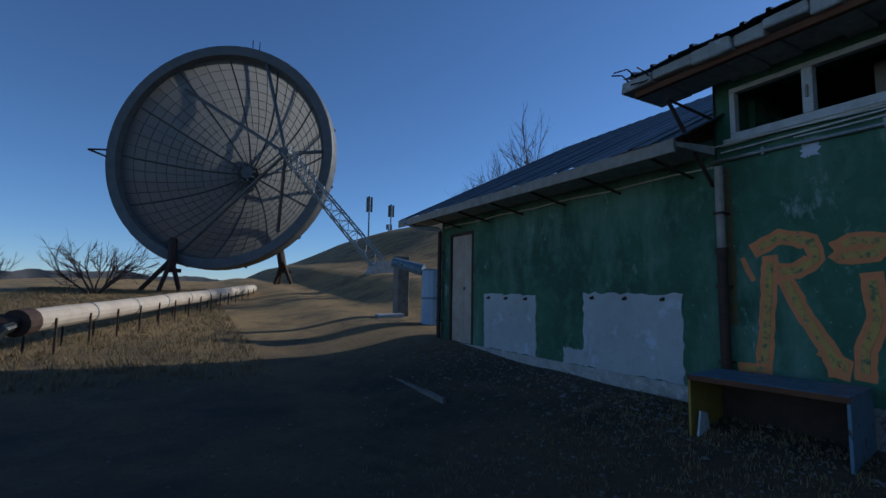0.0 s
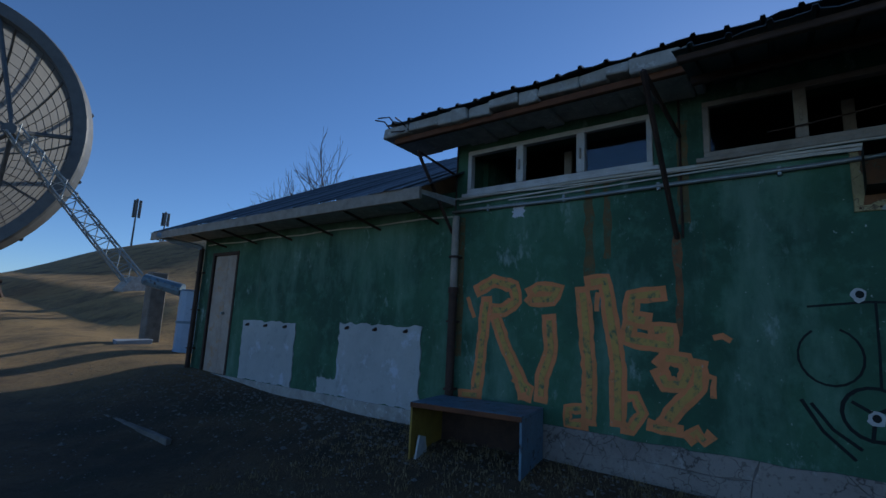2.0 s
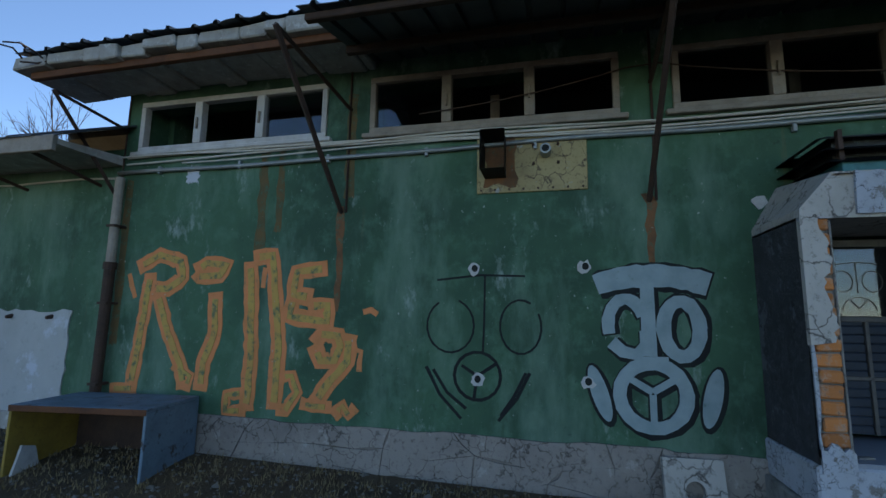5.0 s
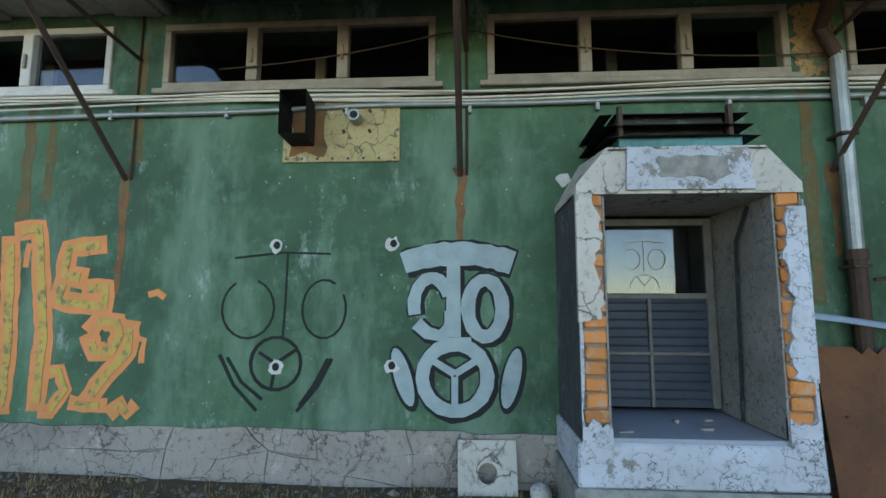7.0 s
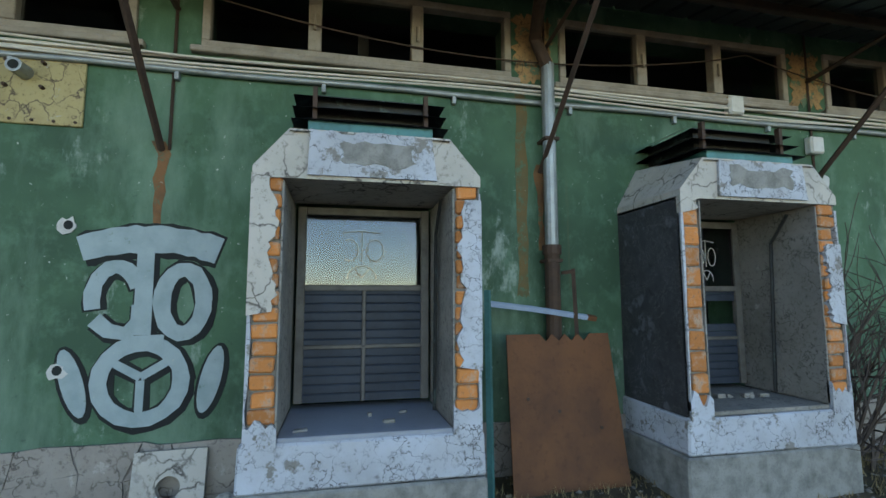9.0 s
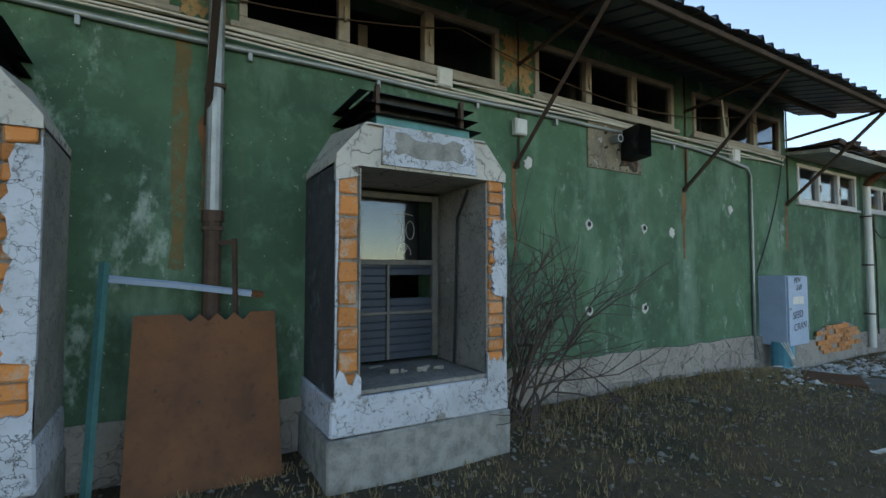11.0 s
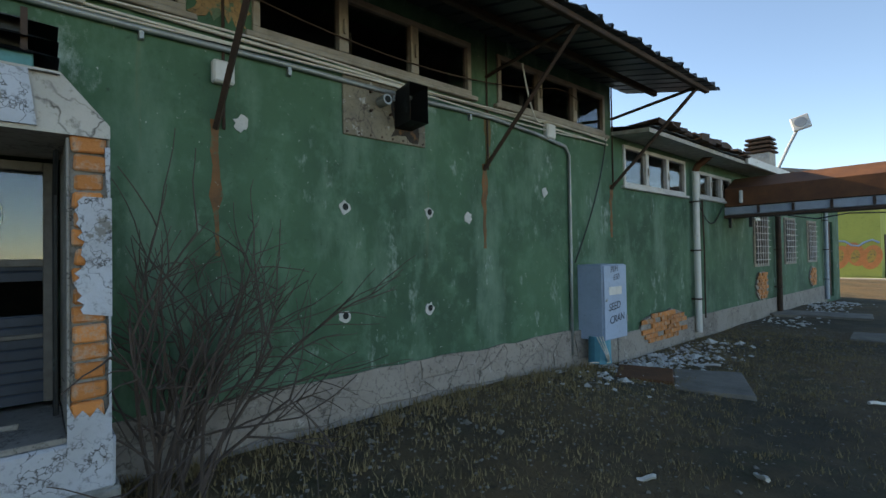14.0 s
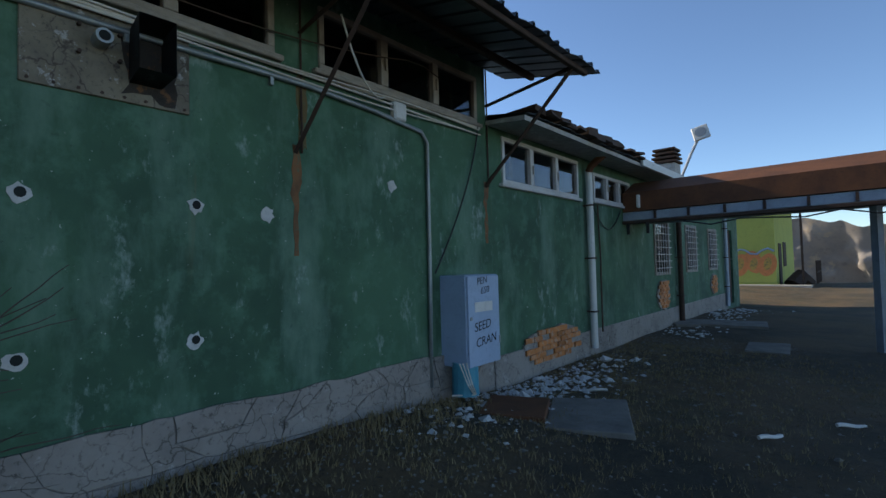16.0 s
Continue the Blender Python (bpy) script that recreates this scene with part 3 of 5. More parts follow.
part("door_leaf", block((W + 0.06, -25.92, 0.02), (W + 0.1, -26.98, 2.48), 0.004), DARKRUST, door2)


# ---- bays with louvred hoods ----
def ragged(y0, y1, z0, z1, wob=0.02, n=14):
    """A rough four-sided outline on the wall."""
    out = [(y0 + (y1 - y0) * k / n, z1 + random.uniform(-wob, wob)) for k in range(n)]
    out += [(y1 + random.uniform(-wob, wob), z1 + (z0 - z1) * k / n) for k in range(n)]
    out += [(y1 + (y0 - y1) * k / n, z0 + random.uniform(-wob, wob)) for k in range(n)]
    out += [(y0 + random.uniform(-wob, wob), z0 + (z1 - z0) * k / n) for k in range(n)]
    return out


def oval(cy, cz, ry, rz, lean, n=18):
    """A closed leaning oval on the wall."""
    out = []
    for k in range(n):
        a = 2 * math.pi * k / n
        u, v = ry * math.cos(a), rz * math.sin(a)
        out.append((cy + u * math.cos(lean) - v * math.sin(lean), cz + u * math.sin(lean) + v * math.cos(lean)))
    return out


def arc(cy, cz, ry, rz, a0, a1, n=18):
    return [(cy - ry * math.cos(radians(a0 + (a1 - a0) * k / n)), cz + rz * math.sin(radians(a0 + (a1 - a0) * k / n))) for k in range(n + 1)]


def bay(y0, y1, seed, ruined):
    """A projecting window box: base, jambs of exposed brick, sloped hood, louvre, shutter and pane."""
    random.seed(seed)
    xf = 4.40
    m = 0.165
    ya, yb = y0 + m, y1 - m
    ob = thing("window_bay", "projecting rendered window bay with broken plaster over orange bricks", "window bay", "window bays", (xf, (y0 + y1) / 2, 0))
    sh = Matrix.Translation(-Vector(ob.location))

    def put(name, bm, mat, label="", parent=None):
        bm.transform(sh)
        return part(name, bm, mat, parent or ob, label)
    put("base", block((xf - 0.012, ya + 0.045, -0.3), (W, yb - 0.03, 0.50), 0.012, 0.006), ROUGHCAST, "rough pebbled grey base")
    put("apron", block((xf - 0.004, ya + 0.025, 0.50), (W, yb - 0.015, 0.735), 0.012, 0.008), OLDWHITE)
    put("sill_plate", block((xf + 0.02, y0, 0.737), (W + 0.10, y1, 0.765), 0.004), SILL if not ruined else GREYREVEAL, "glossy blue-grey sill slab")
    for a, b, out in ((ya, y0, 1), (y1, yb, -1)):
        side = "north" if out > 0 else "south"
        lo, hi = min(a, b), max(a, b)
        put("jamb_core", block((xf + 0.03, lo + 0.012, 0.735), (W, hi - 0.012, 2.14)), GREYREVEAL)
        outer = hi if out > 0 else lo
        # north side near-black with paler cracks, south side grey
        put("side_render", block((xf + 0.012, outer, 0.735), (W, outer - out * 0.012, 2.16), 0.003), NEARBLACK if out > 0 else GREYREVEAL, "cracked side render, near-black on the north side")
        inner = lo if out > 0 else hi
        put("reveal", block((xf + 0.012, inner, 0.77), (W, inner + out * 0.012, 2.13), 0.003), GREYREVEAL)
        # bricks laid on the front face
        z = 0.75
        while z < 2.08:
            h = 0.088 if not (ruined and out > 0) else 0.135
            cut = random.uniform(0, 0.03)
            br = block((xf - 0.004 + random.uniform(0, 0.02), lo + 0.008 + cut * 0.6, z), (xf + 0.05, hi - 0.012 - random.uniform(0, 0.02), z + h - 0.013), 0.009, 0.007)
            put("brick", br, BRICK)
            z += h
        # plaster left over the bricks
        if out > 0:
            z_from, z_to = (1.42, 2.16) if not ruined else (2.06, 2.16)
        else:
            z_from, z_to = (1.10, 2.06) if not ruined else (1.32, 1.86)
        edge = []
        n = 26
        for k in range(n + 1):
            zz = z_from + (z_to - z_from) * k / n
            edge.append((inner + out * (0.05 + 0.018 * math.sin(k * 0.45 + seed) + random.uniform(-0.017, 0.017)), zz))
        o = [(outer + out * 0.004, z_from - 0.02), (outer + out * 0.004, z_to)] + edge[::-1]
        put("plaster", prism(o, "x", xf - 0.012, xf + 0.03), PALEPLASTER if out > 0 else OLDWHITE, "loose pale plaster crust")
        lowt = [(outer, 0.70), (inner, 0.70)] + [(inner + (outer - inner) * k / 6, 0.80 + random.uniform(0, 0.12)) for k in range(7)]
        put("plaster", prism(lowt, "x", xf - 0.008, xf + 0.03), OLDWHITE)
        strip = [(outer, 0.78), (outer - out * 0.02, 0.78)] + [(outer - out * random.uniform(0.004, 0.022), 0.78 + (2.1 - 0.78) * k / 10) for k in range(11)] + [(outer, 2.1)]
        put("plaster", prism(strip, "x", xf - 0.004, xf + 0.03), OLDWHITE)
    hood = [(ya, 2.14), (yb, 2.14), (yb, 2.20), (y1 + 0.02, 2.42), (y0 - 0.02, 2.42), (ya, 2.20)]
    bm = bmesh.new()
    front = [bm.verts.new((xf - 0.01, u, v)) for u, v in hood]
    back = [bm.verts.new((W, u, v + (0.10 if v > 2.3 else 0.0))) for u, v in hood]
    bm.faces.new(front)
    bm.faces.new(back[::-1])
    for i in range(6):
        bm.faces.new((front[i], front[(i + 1) % 6], back[(i + 1) % 6], back[i]))
    put("hood", bm, PALEPLASTER, "cracked pale plaster hood")
    n = 12
    lint = [(y0 - 0.13 - (y0 - y1 - 0.26) * k / n, 2.41 + random.uniform(-0.015, 0.01)) for k in range(n + 1)]
    lint += [(y1 + 0.10, 2.16), (y0 - 0.12, 2.16)]
    put("lintel_face", prism(lint, "x", xf - 0.030, xf - 0.008), OLDWHITE, "flaking blue-white lintel")
    bare = ragged((y0 + y1) / 2 + (0.16 if not ruined else 0.26), (y0 + y1) / 2 - 0.24, 2.23, 2.36, 0.022, 7)
    put("bare_patch", prism(bare, "x", xf - 0.034, xf - 0.028), ROUGHCAST, "dark bare mortar where paint has flaked off")
    # louvre
    yl, yr = y0 - 0.11, y1 + 0.11
    put("louvre_core", block((xf + 0.20, yl - 0.03, 2.40), (W, yr + 0.03, 2.71)), BLACKMETAL)
    put("louvre_band", block((xf + 0.05, yl, 2.43), (W, yr, 2.50), 0.004), TEAL, "teal painted band")
    for k in range(4):
        z = 2.42 + k * 0.090
        ins = 0.05 * k
        bm = bmesh.new()
        pts = [(xf - 0.03 + ins, yl + 0.09, z - 0.02), (xf - 0.03 + ins, yr - 0.09, z - 0.02), (W, yr - 0.09, z - 0.02), (W, yl + 0.09, z - 0.02)]
        ins2 = 0.13
        top = [(xf + ins + ins2, yl - 0.04, z + 0.05), (xf + ins + ins2, yr + 0.04, z + 0.05), (W, yr + 0.04, z + 0.05), (W, yl - 0.04, z + 0.05)]
        a = [bm.verts.new(p) for p in pts]
        b = [bm.verts.new(p) for p in top]
        for i in range(4):
            bm.faces.new((a[i], a[(i + 1) % 4], b[(i + 1) % 4], b[i]))
        bmesh.ops.solidify(bm, geom=bm.faces[:], thickness=0.008)
        put("louvre_blade", bm, BLACKMETAL)
    for yy in (yl - 0.02, yr + 0.045):
        put("louvre_post", block((xf + 0.10, yy, 2.5), (xf + 0.14, yy - 0.025, 2.72)), DARKRUST)
    # window within the wall
    xw = W - 0.05
    zm, zt, zb = 1.56, 2.06, 0.80
    bm = bmesh.new()
    for a, b in (((y0 - 0.02, zb), (y0 - 0.075, zt + 0.05)), ((y1 + 0.075, zb), (y1 + 0.02, zt + 0.05)), ((y0 - 0.075, zt), (y1 + 0.075, zt + 0.05)), ((y0 - 0.075, zm - 0.02), (y1 + 0.075, zm + 0.02)),
                 ((y0 - 0.075, 1.15), (y1 + 0.075, 1.175)), (((y0 + y1) / 2 + 0.012, zb), ((y0 + y1) / 2 - 0.012, zm - 0.02))):
        box(bm, (xw, a[0], a[1]), (xw + 0.05, b[0], b[1]), 0.004)
    put("window_frame", bm, DARKFRAME)
    put("pane", block((xw + 0.02, y0 - 0.075, zm + 0.02), (xw + 0.027, y1 + 0.075, zt)), GLASS)
    # a chalky face scratched on the dusty pane
    cy = (y0 + y1) / 2 + (0.02 if not ruined else -0.14)
    q = 1.0 if not ruined else 0.62
    for line in ([(cy + 0.13 * q, 1.94), (cy, 1.955), (cy - 0.13 * q, 1.94)], [(cy, 1.95), (cy, 1.74)], arc(cy + 0.085 * q, 1.82, 0.06 * q, 0.075, -120, 120, 10),
                 arc(cy - 0.09 * q, 1.82, 0.06 * q, 0.075, 0, 360, 12), arc(cy, 1.62, 0.10 * q, 0.09, 0, 180, 10), [(cy, 1.63), (cy + 0.05 * q, 1.69)], [(cy, 1.63), (cy - 0.05 * q, 1.69)]):
        put("scrawl", rod([(xw + 0.018, u, v) for u, v in line], 0.004, n=4), GREYREVEAL if not ruined else RUBBLE, "grey scrawled line")
    k = 0
    z = zb
    while z < zm - 0.03:
        for a, b in ((y0 - 0.075, (y0 + y1) / 2 + 0.014), ((y0 + y1) / 2 - 0.014, y1 + 0.075)):
            if not (ruined and a < (y0 + y1) / 2 and 1.28 < z < 1.42):
                bm = prism([(xw + 0.02, z), (xw + 0.045, z + 0.004), (xw + 0.05, z + 0.052), (xw + 0.028, z + 0.056), (xw + 0.02, z + 0.045)], "y", a, b)
                put("slat", bm, SHUTTER)
        z += 0.06
        k += 1
    put("conduit", rod([(xf + 0.2, y1 + 0.03, 2.1), (xf + 0.35, y1 + 0.03, 1.9), (xf + 0.4, y1 + 0.03, 0.78)], 0.012, n=6), BLACKMETAL)
    for k in range(9 if ruined else 4):
        a = (random.uniform(xf + 0.1, W - 0.1), random.uniform(y1 + 0.1, y0 - 0.1))
        put("debris", block((a[0], a[1], 0.766), (a[0] + random.uniform(0.02, 0.08), a[1] + random.uniform(0.02, 0.12), 0.766 + random.uniform(0.008, 0.03)), 0.003, 0.004), GREYREVEAL)
    return ob


bay(*BAYS[0], 3, False)
bay(*BAYS[1], 8, True)
random.seed(5)


# ---- patches, holes and paint on the wall ----
def wall_patch(y0, y1, z0, z1, mat, label, d=0.006, wob=0.02):
    return tagged(part("wall_patch", prism(ragged(y0, y1, z0, z1, wob), "x", W - d, W + 0.002), mat), label, "patch")


for y0, y1, z0, z1 in ((7.46, 5.98, 0.50, 1.49), (4.95, 3.42, 0.50, 1.53)):
    p = wall_patch(y0, y1, z0, z1, PATCH, "pale grey cement patch on the green wall with bolt stubs", 0.014)
    for k in range(3):
        yy = y0 + (y1 - y0) * (0.12 + 0.36 * k)
        part("bolt", rod([(W - 0.01, yy, z1 - 0.06), (W - 0.07, yy, z1 - 0.075)], 0.025, 0.018), DARKRUST, p)
wall_patch(5.35, 4.9, 0.50, 0.72, PATCH, "small grey cement patch low on the green wall", 0.012)
for y0, y1, z0, z1 in ((-4.66, -4.98, 3.20, 3.72), (-7.32, -7.66, 3.22, 3.72)):
    wall_patch(y0, y1, z0, z1, OCHREBARE, "patch of bare ochre plaster between the strip windows", 0.006, 0.045)
wall_patch(2.16, 2.02, 2.83, 3.0, PATCH, "small pale filler patch under the strip window")


def stroke(bm, pts, w, d):
    """Adds a flat band of paint of width w along a line on the wall, d proud of it."""
    pts = [Vector((0, a, b)) for a, b in pts]
    rows = []
    for i, p in enumerate(pts):
        t = (pts[min(i + 1, len(pts) - 1)] - pts[max(i - 1, 0)]).normalized()
        lift = 0.00003 * i
        s = Vector((0, -t.z, t.y)) * (w / 2) * random.uniform(0.9, 1.1)
        rows.append([bm.verts.new((W - dd, *(p + sg * s).yz)) for dd in (d + lift, 0.0005) for sg in (1, -1)])
    for a, b in zip(rows, rows[1:]):
        for i, j in ((0, 1), (1, 3), (3, 2), (2, 0)):
            bm.faces.new((a[i], a[j], b[j], b[i]))
    for r in (rows[0], rows[-1]):
        bm.faces.new((r[0], r[1], r[3], r[2]))


# strokes of each letter, as (y, z) on the wall
LETTER_R = [[(2.48, 1.92), (2.52, 1.39), (2.58, 0.8)], [(2.64, 1.97), (2.39, 2.1), (2.13, 2.03), (2.09, 1.87), (2.26, 1.76), (2.45, 1.76)], [(2.38, 1.72), (2.2, 1.32), (2.03, 1.04), (1.97, 0.82)], [(2.83, 0.78), (2.51, 0.8)], [(2.75, 1.91), (2.64, 1.67)], [(2.12, 1.04), (1.91, 0.94), (1.95, 0.8)]]
LETTER_I = [[(1.95, 1.93), (1.83, 2.01), (1.6, 1.99), (1.68, 1.89), (1.9, 1.88), (1.95, 1.93)], [(1.71, 1.73), (1.68, 1.34), (1.78, 1.07), (1.79, 0.81)]]
LETTER_N = [[(1.34, 2.02), (1.3, 1.51), (1.27, 1.11), (1.28, 0.66)], [(1.32, 2.05), (1.11, 2.08), (1.06, 1.69), (0.99, 1.24), (1.0, 0.69)], [(1.2, 1.77), (1.18, 1.96)], [(1.28, 0.66), (1.5, 0.65), (1.49, 0.79), (1.3, 0.82)]]
LETTER_E = [[(0.54, 1.95), (0.85, 1.92), (0.87, 1.71), (0.68, 1.68)], [(0.87, 1.71), (0.9, 1.51), (0.52, 1.47), (0.53, 1.62), (0.72, 1.6)]]
LETTER_G = [[(0.64, 1.27), (0.57, 1.36), (0.42, 1.35), (0.38, 1.26), (0.44, 1.14), (0.57, 1.13), (0.64, 1.27)], [(0.31, 1.37), (0.31, 1.13), (0.48, 0.94), (0.62, 0.75)], [(0.28, 1.24), (0.19, 1.22), (0.2, 1.05)], [(0.96, 0.97), (0.84, 0.99), (0.78, 0.85), (0.88, 0.69), (0.98, 0.69)], [(0.75, 0.76), (0.62, 0.74), (0.44, 0.74)], [(0.42, 0.67), (0.34, 0.76), (0.28, 0.69), (0.22, 0.76)], [(0.18, 1.56), (0.11, 1.58), (0.05, 1.54)]]
LETTERS = LETTER_R + LETTER_I + LETTER_N + LETTER_E + LETTER_G
graffiti = thing("graffiti_letters", "large orange and yellow spray-painted letters on the green wall", "graffiti", at=(W, 1.5, 1.4))
off = Matrix.Translation(-Vector((W, 1.5, 1.4)))
for k, line in enumerate(LETTERS):
    fine = []
    for a, b in zip(line, line[1:]):
        m = max(1, int(math.dist(a, b) / 0.06))
        fine += [(a[0] + (b[0] - a[0]) * i / m + random.uniform(-0.006, 0.006), a[1] + (b[1] - a[1]) * i / m) for i in range(m)]
    fine.append(line[-1])
    size = sum(math.dist(a, b) for a, b in zip(line, line[1:]))
    wide = 0.155 if size > 0.6 else 0.11 if size > 0.3 else 0.05
    bm = bmesh.new()
    stroke(bm, fine, wide, 0.003 + 0.00012 * k)
    bm.transform(off)
    outer = part("paint_stroke", bm, ORANGE, graffiti)
    if wide > 0.06:
        bm = bmesh.new()
        stroke(bm, fine[1:-1], wide * 0.42, 0.0078 + 0.00012 * k)
        bm.transform(off)
        part("inner_stroke", bm, LIME, outer, "yellow-green inner band")

# thin black face
face = thing("graffiti_line_drawing", "thin black spray-painted face of circles and lines", "graffiti", at=(W, -0.9, 1.3))
off = Matrix.Translation(-Vector((W, -0.9, 1.3)))
for k, line in enumerate(([(-0.48, 1.84), (-0.85, 1.88), (-1.22, 1.87)], [(-0.89, 1.87), (-0.885, 1.5), (-0.875, 1.24)], arc(-0.60, 1.46, 0.20, 0.22, 120, 430), arc(-1.18, 1.46, 0.165, 0.215, 60, 390),
                          arc(-0.83, 1.06, 0.19, 0.19, 0, 360), [(-0.83, 1.06), (-0.98, 1.16)], [(-0.83, 1.06), (-0.70, 1.14)], [(-0.83, 1.06), (-0.80, 0.86)],
                          [(-0.40, 1.12), (-0.52, 0.9), (-0.70, 0.72)], [(-0.46, 1.1), (-0.58, 0.92), (-0.74, 0.8)], [(-1.25, 1.1), (-1.15, 0.9), (-1.0, 0.72)], [(-1.22, 1.1), (-1.13, 0.92), (-1.02, 0.76)])):
    bm = bmesh.new()
    stroke(bm, line, 0.017 if k < 4 else 0.026, 0.003 + 0.0002 * k)
    bm.transform(off)
    part("paint_stroke", bm, INK, face)

# silver face with thick dark outline
mask = thing("graffiti_silver_face", "silver-blue spray-painted face with thick black outlines", "graffiti", at=(W, -2.15, 1.3))
off = Matrix.Translation(-Vector((W, -2.15, 1.3)))
CY = -2.15
SHAPES = [(arc(CY - 0.02, 0.69, 1.18, 1.18, 70, 110), 0.17), ([(CY + 0.01, 1.80), (CY + 0.01, 1.26)], 0.10), (arc(CY + 0.17, 1.49, 0.13, 0.20, 20, 200, 12), 0.09), ([(CY + 0.03, 1.45), (CY + 0.03, 1.34), (CY + 0.10, 1.27), (CY + 0.20, 1.29), (CY + 0.28, 1.36)], 0.09), (arc(CY - 0.22, 1.47, 0.125, 0.205, 0, 365), 0.10),
          (arc(CY, 0.975, 0.235, 0.235, 0, 365), 0.095), ([(CY, 0.98), (CY, 0.77)], 0.05), ([(CY, 1.0), (CY + 0.17, 1.10)], 0.05), ([(CY, 1.0), (CY - 0.16, 1.10)], 0.05), ([(CY + 0.12, 1.22), (CY - 0.12, 1.22)], 0.08)]
for k, (line, w) in enumerate(SHAPES):
    bm = bmesh.new()
    stroke(bm, [(a - 0.012, b - 0.010) for a, b in line], w + 0.05, 0.003 + 0.0002 * k)
    bm.transform(off)
    outer = part("outline_stroke", bm, INK, mask, "black outline")
    bm = bmesh.new()
    stroke(bm, line, w, 0.0064 + 0.0002 * k)
    bm.transform(off)
    part("fill_stroke", bm, SILVER, outer)
for k, (cy, lean) in enumerate(((CY + 0.375, -0.30), (CY - 0.405, 0.22))):
    bm = prism(oval(cy - 0.008, 0.965, 0.088, 0.245, lean), "x", W - 0.0035, W + 0.001)
    bm.transform(off)
    outer = part("outline_stroke", bm, INK, mask, "black outline")
    bm = prism(oval(cy, 0.975, 0.062, 0.215, lean), "x", W - 0.007, W + 0.001)
    bm.transform(off)
    part("fill_stroke", bm, SILVER, outer)


def hole(y, z, filled=False):
    """A broken anchor hole: chipped pale rim round a black disc that paints the socket's shade."""
    ob = thing("wall_hole", "small broken anchor hole with chipped pale plaster rim", "hole", "anchor holes", (W, y, z))
    n = 13
    rim = [((0.05 + random.uniform(-0.014, 0.018)) * math.cos(2 * math.pi * k / n), (0.052 + random.uniform(-0.014, 0.016)) * math.sin(2 * math.pi * k / n)) for k in range(n)]
    part("chipped_rim", prism(rim, "x", -0.008, 0.002), RUBBLE, ob)
    if not filled:
        part("socket", prism([(0.027 * math.cos(2 * math.pi * k / 10) - 0.004, 0.03 * math.sin(2 * math.pi * k / 10) + 0.006) for k in range(10)], "x", -0.011, 0.001), INK, ob, "raised black disc drawn as the shade in the hole")


for y, z in ((-0.8, 1.93), (-1.69, 1.94), (-0.83, 1.03), (-1.69, 1.05), (-8.43, 1.97), (-9.32, 1.97), (-8.42, 1.08), (-9.31, 1.07)):
    hole(y, z)
for y, z in ((-9.83, 1.94), (-11.1, 2.3), (-7.62, 2.52), (-2.95, 2.42)):
    hole(y, z, True)


def vent_plate(y0, y1, seed, horn_first):
    random.seed(seed)
    ob = thing("vent_plate", "yellowed riveted metal plate with black cowl and pipe stub", "vent plate", "vent plates", (W, (y0 + y1) / 2, 2.85))
    sh = Matrix.Translation((-W, -(y0 + y1) / 2, -2.85))

    def put(name, bm, mat, label=""):
        bm.transform(sh)
        part(name, bm, mat, ob, label)
    put("plate", block((W - 0.02, y0, 2.575), (W, y1, 3.10), 0.005), YELLOWPLATE if horn_first else DARKPLATE)
    for k in range(8):
        for zz in (2.60, 3.07):
            yy = y0 + (y1 - y0) * (0.04 + 0.92 * k / 7)
            put("rivet", rod([(W - 0.02, yy, zz), (W - 0.028, yy, zz)], 0.010, n=6), DARKRUST)
    c = y0 - 0.16 if horn_first else y1 + 0.26
    bm = bmesh.new()
    a = [bm.verts.new((W - 0.02, c + u, 2.86 + v)) for u, v in ((-0.09, -0.16), (0.09, -0.16), (0.09, 0.16), (-0.09, 0.16))]
    b = [bm.verts.new((W - 0.26, c + u, 2.88 + v)) for u, v in ((-0.10, -0.16), (0.10, -0.16), (0.10, 0.17), (-0.10, 0.17))]
    for i in range(4):
        bm.faces.new((a[i], a[(i + 1) % 4], b[(i + 1) % 4], b[i]))
    bmesh.ops.solidify(bm, geom=bm.faces[:], thickness=0.012)
    put("cowl", bm, BLACKMETAL, "black rectangular exhaust cowl")
    soot = ragged(c + 0.11, c - 0.17, 2.62, 3.05, 0.035, 6)
    put("soot_stain", prism(soot, "x", W - 0.0225, W - 0.019), RUSTSTAIN if horn_first else SOOT, "dark stain round the cowl")
    c2 = y0 - 0.58 if horn_first else y0 - 0.36
    put("pipe_stub", rod([(W - 0.02, c2, 2.90), (W - 0.14, c2, 2.90)], 0.045, 0.045, 12), GALV)
    # black end disc stands in for the shade inside the stub
    put("pipe_mouth_shade", rod([(W - 0.141, c2, 2.90), (W - 0.143, c2, 2.90)], 0.03, 0.03, 12), INK)
    for dy in (-0.1, 0.1):
        for dz in (-0.08, 0.08):
            put("bolt", rod([(W - 0.02, c2 + dy, 2.89 + dz), (W - 0.05, c2 + dy, 2.89 + dz)], 0.012, n=6), DARKRUST)


vent_plate(-0.82, -1.73, 2, True)
vent_plate(-8.42, -9.28, 4, False)


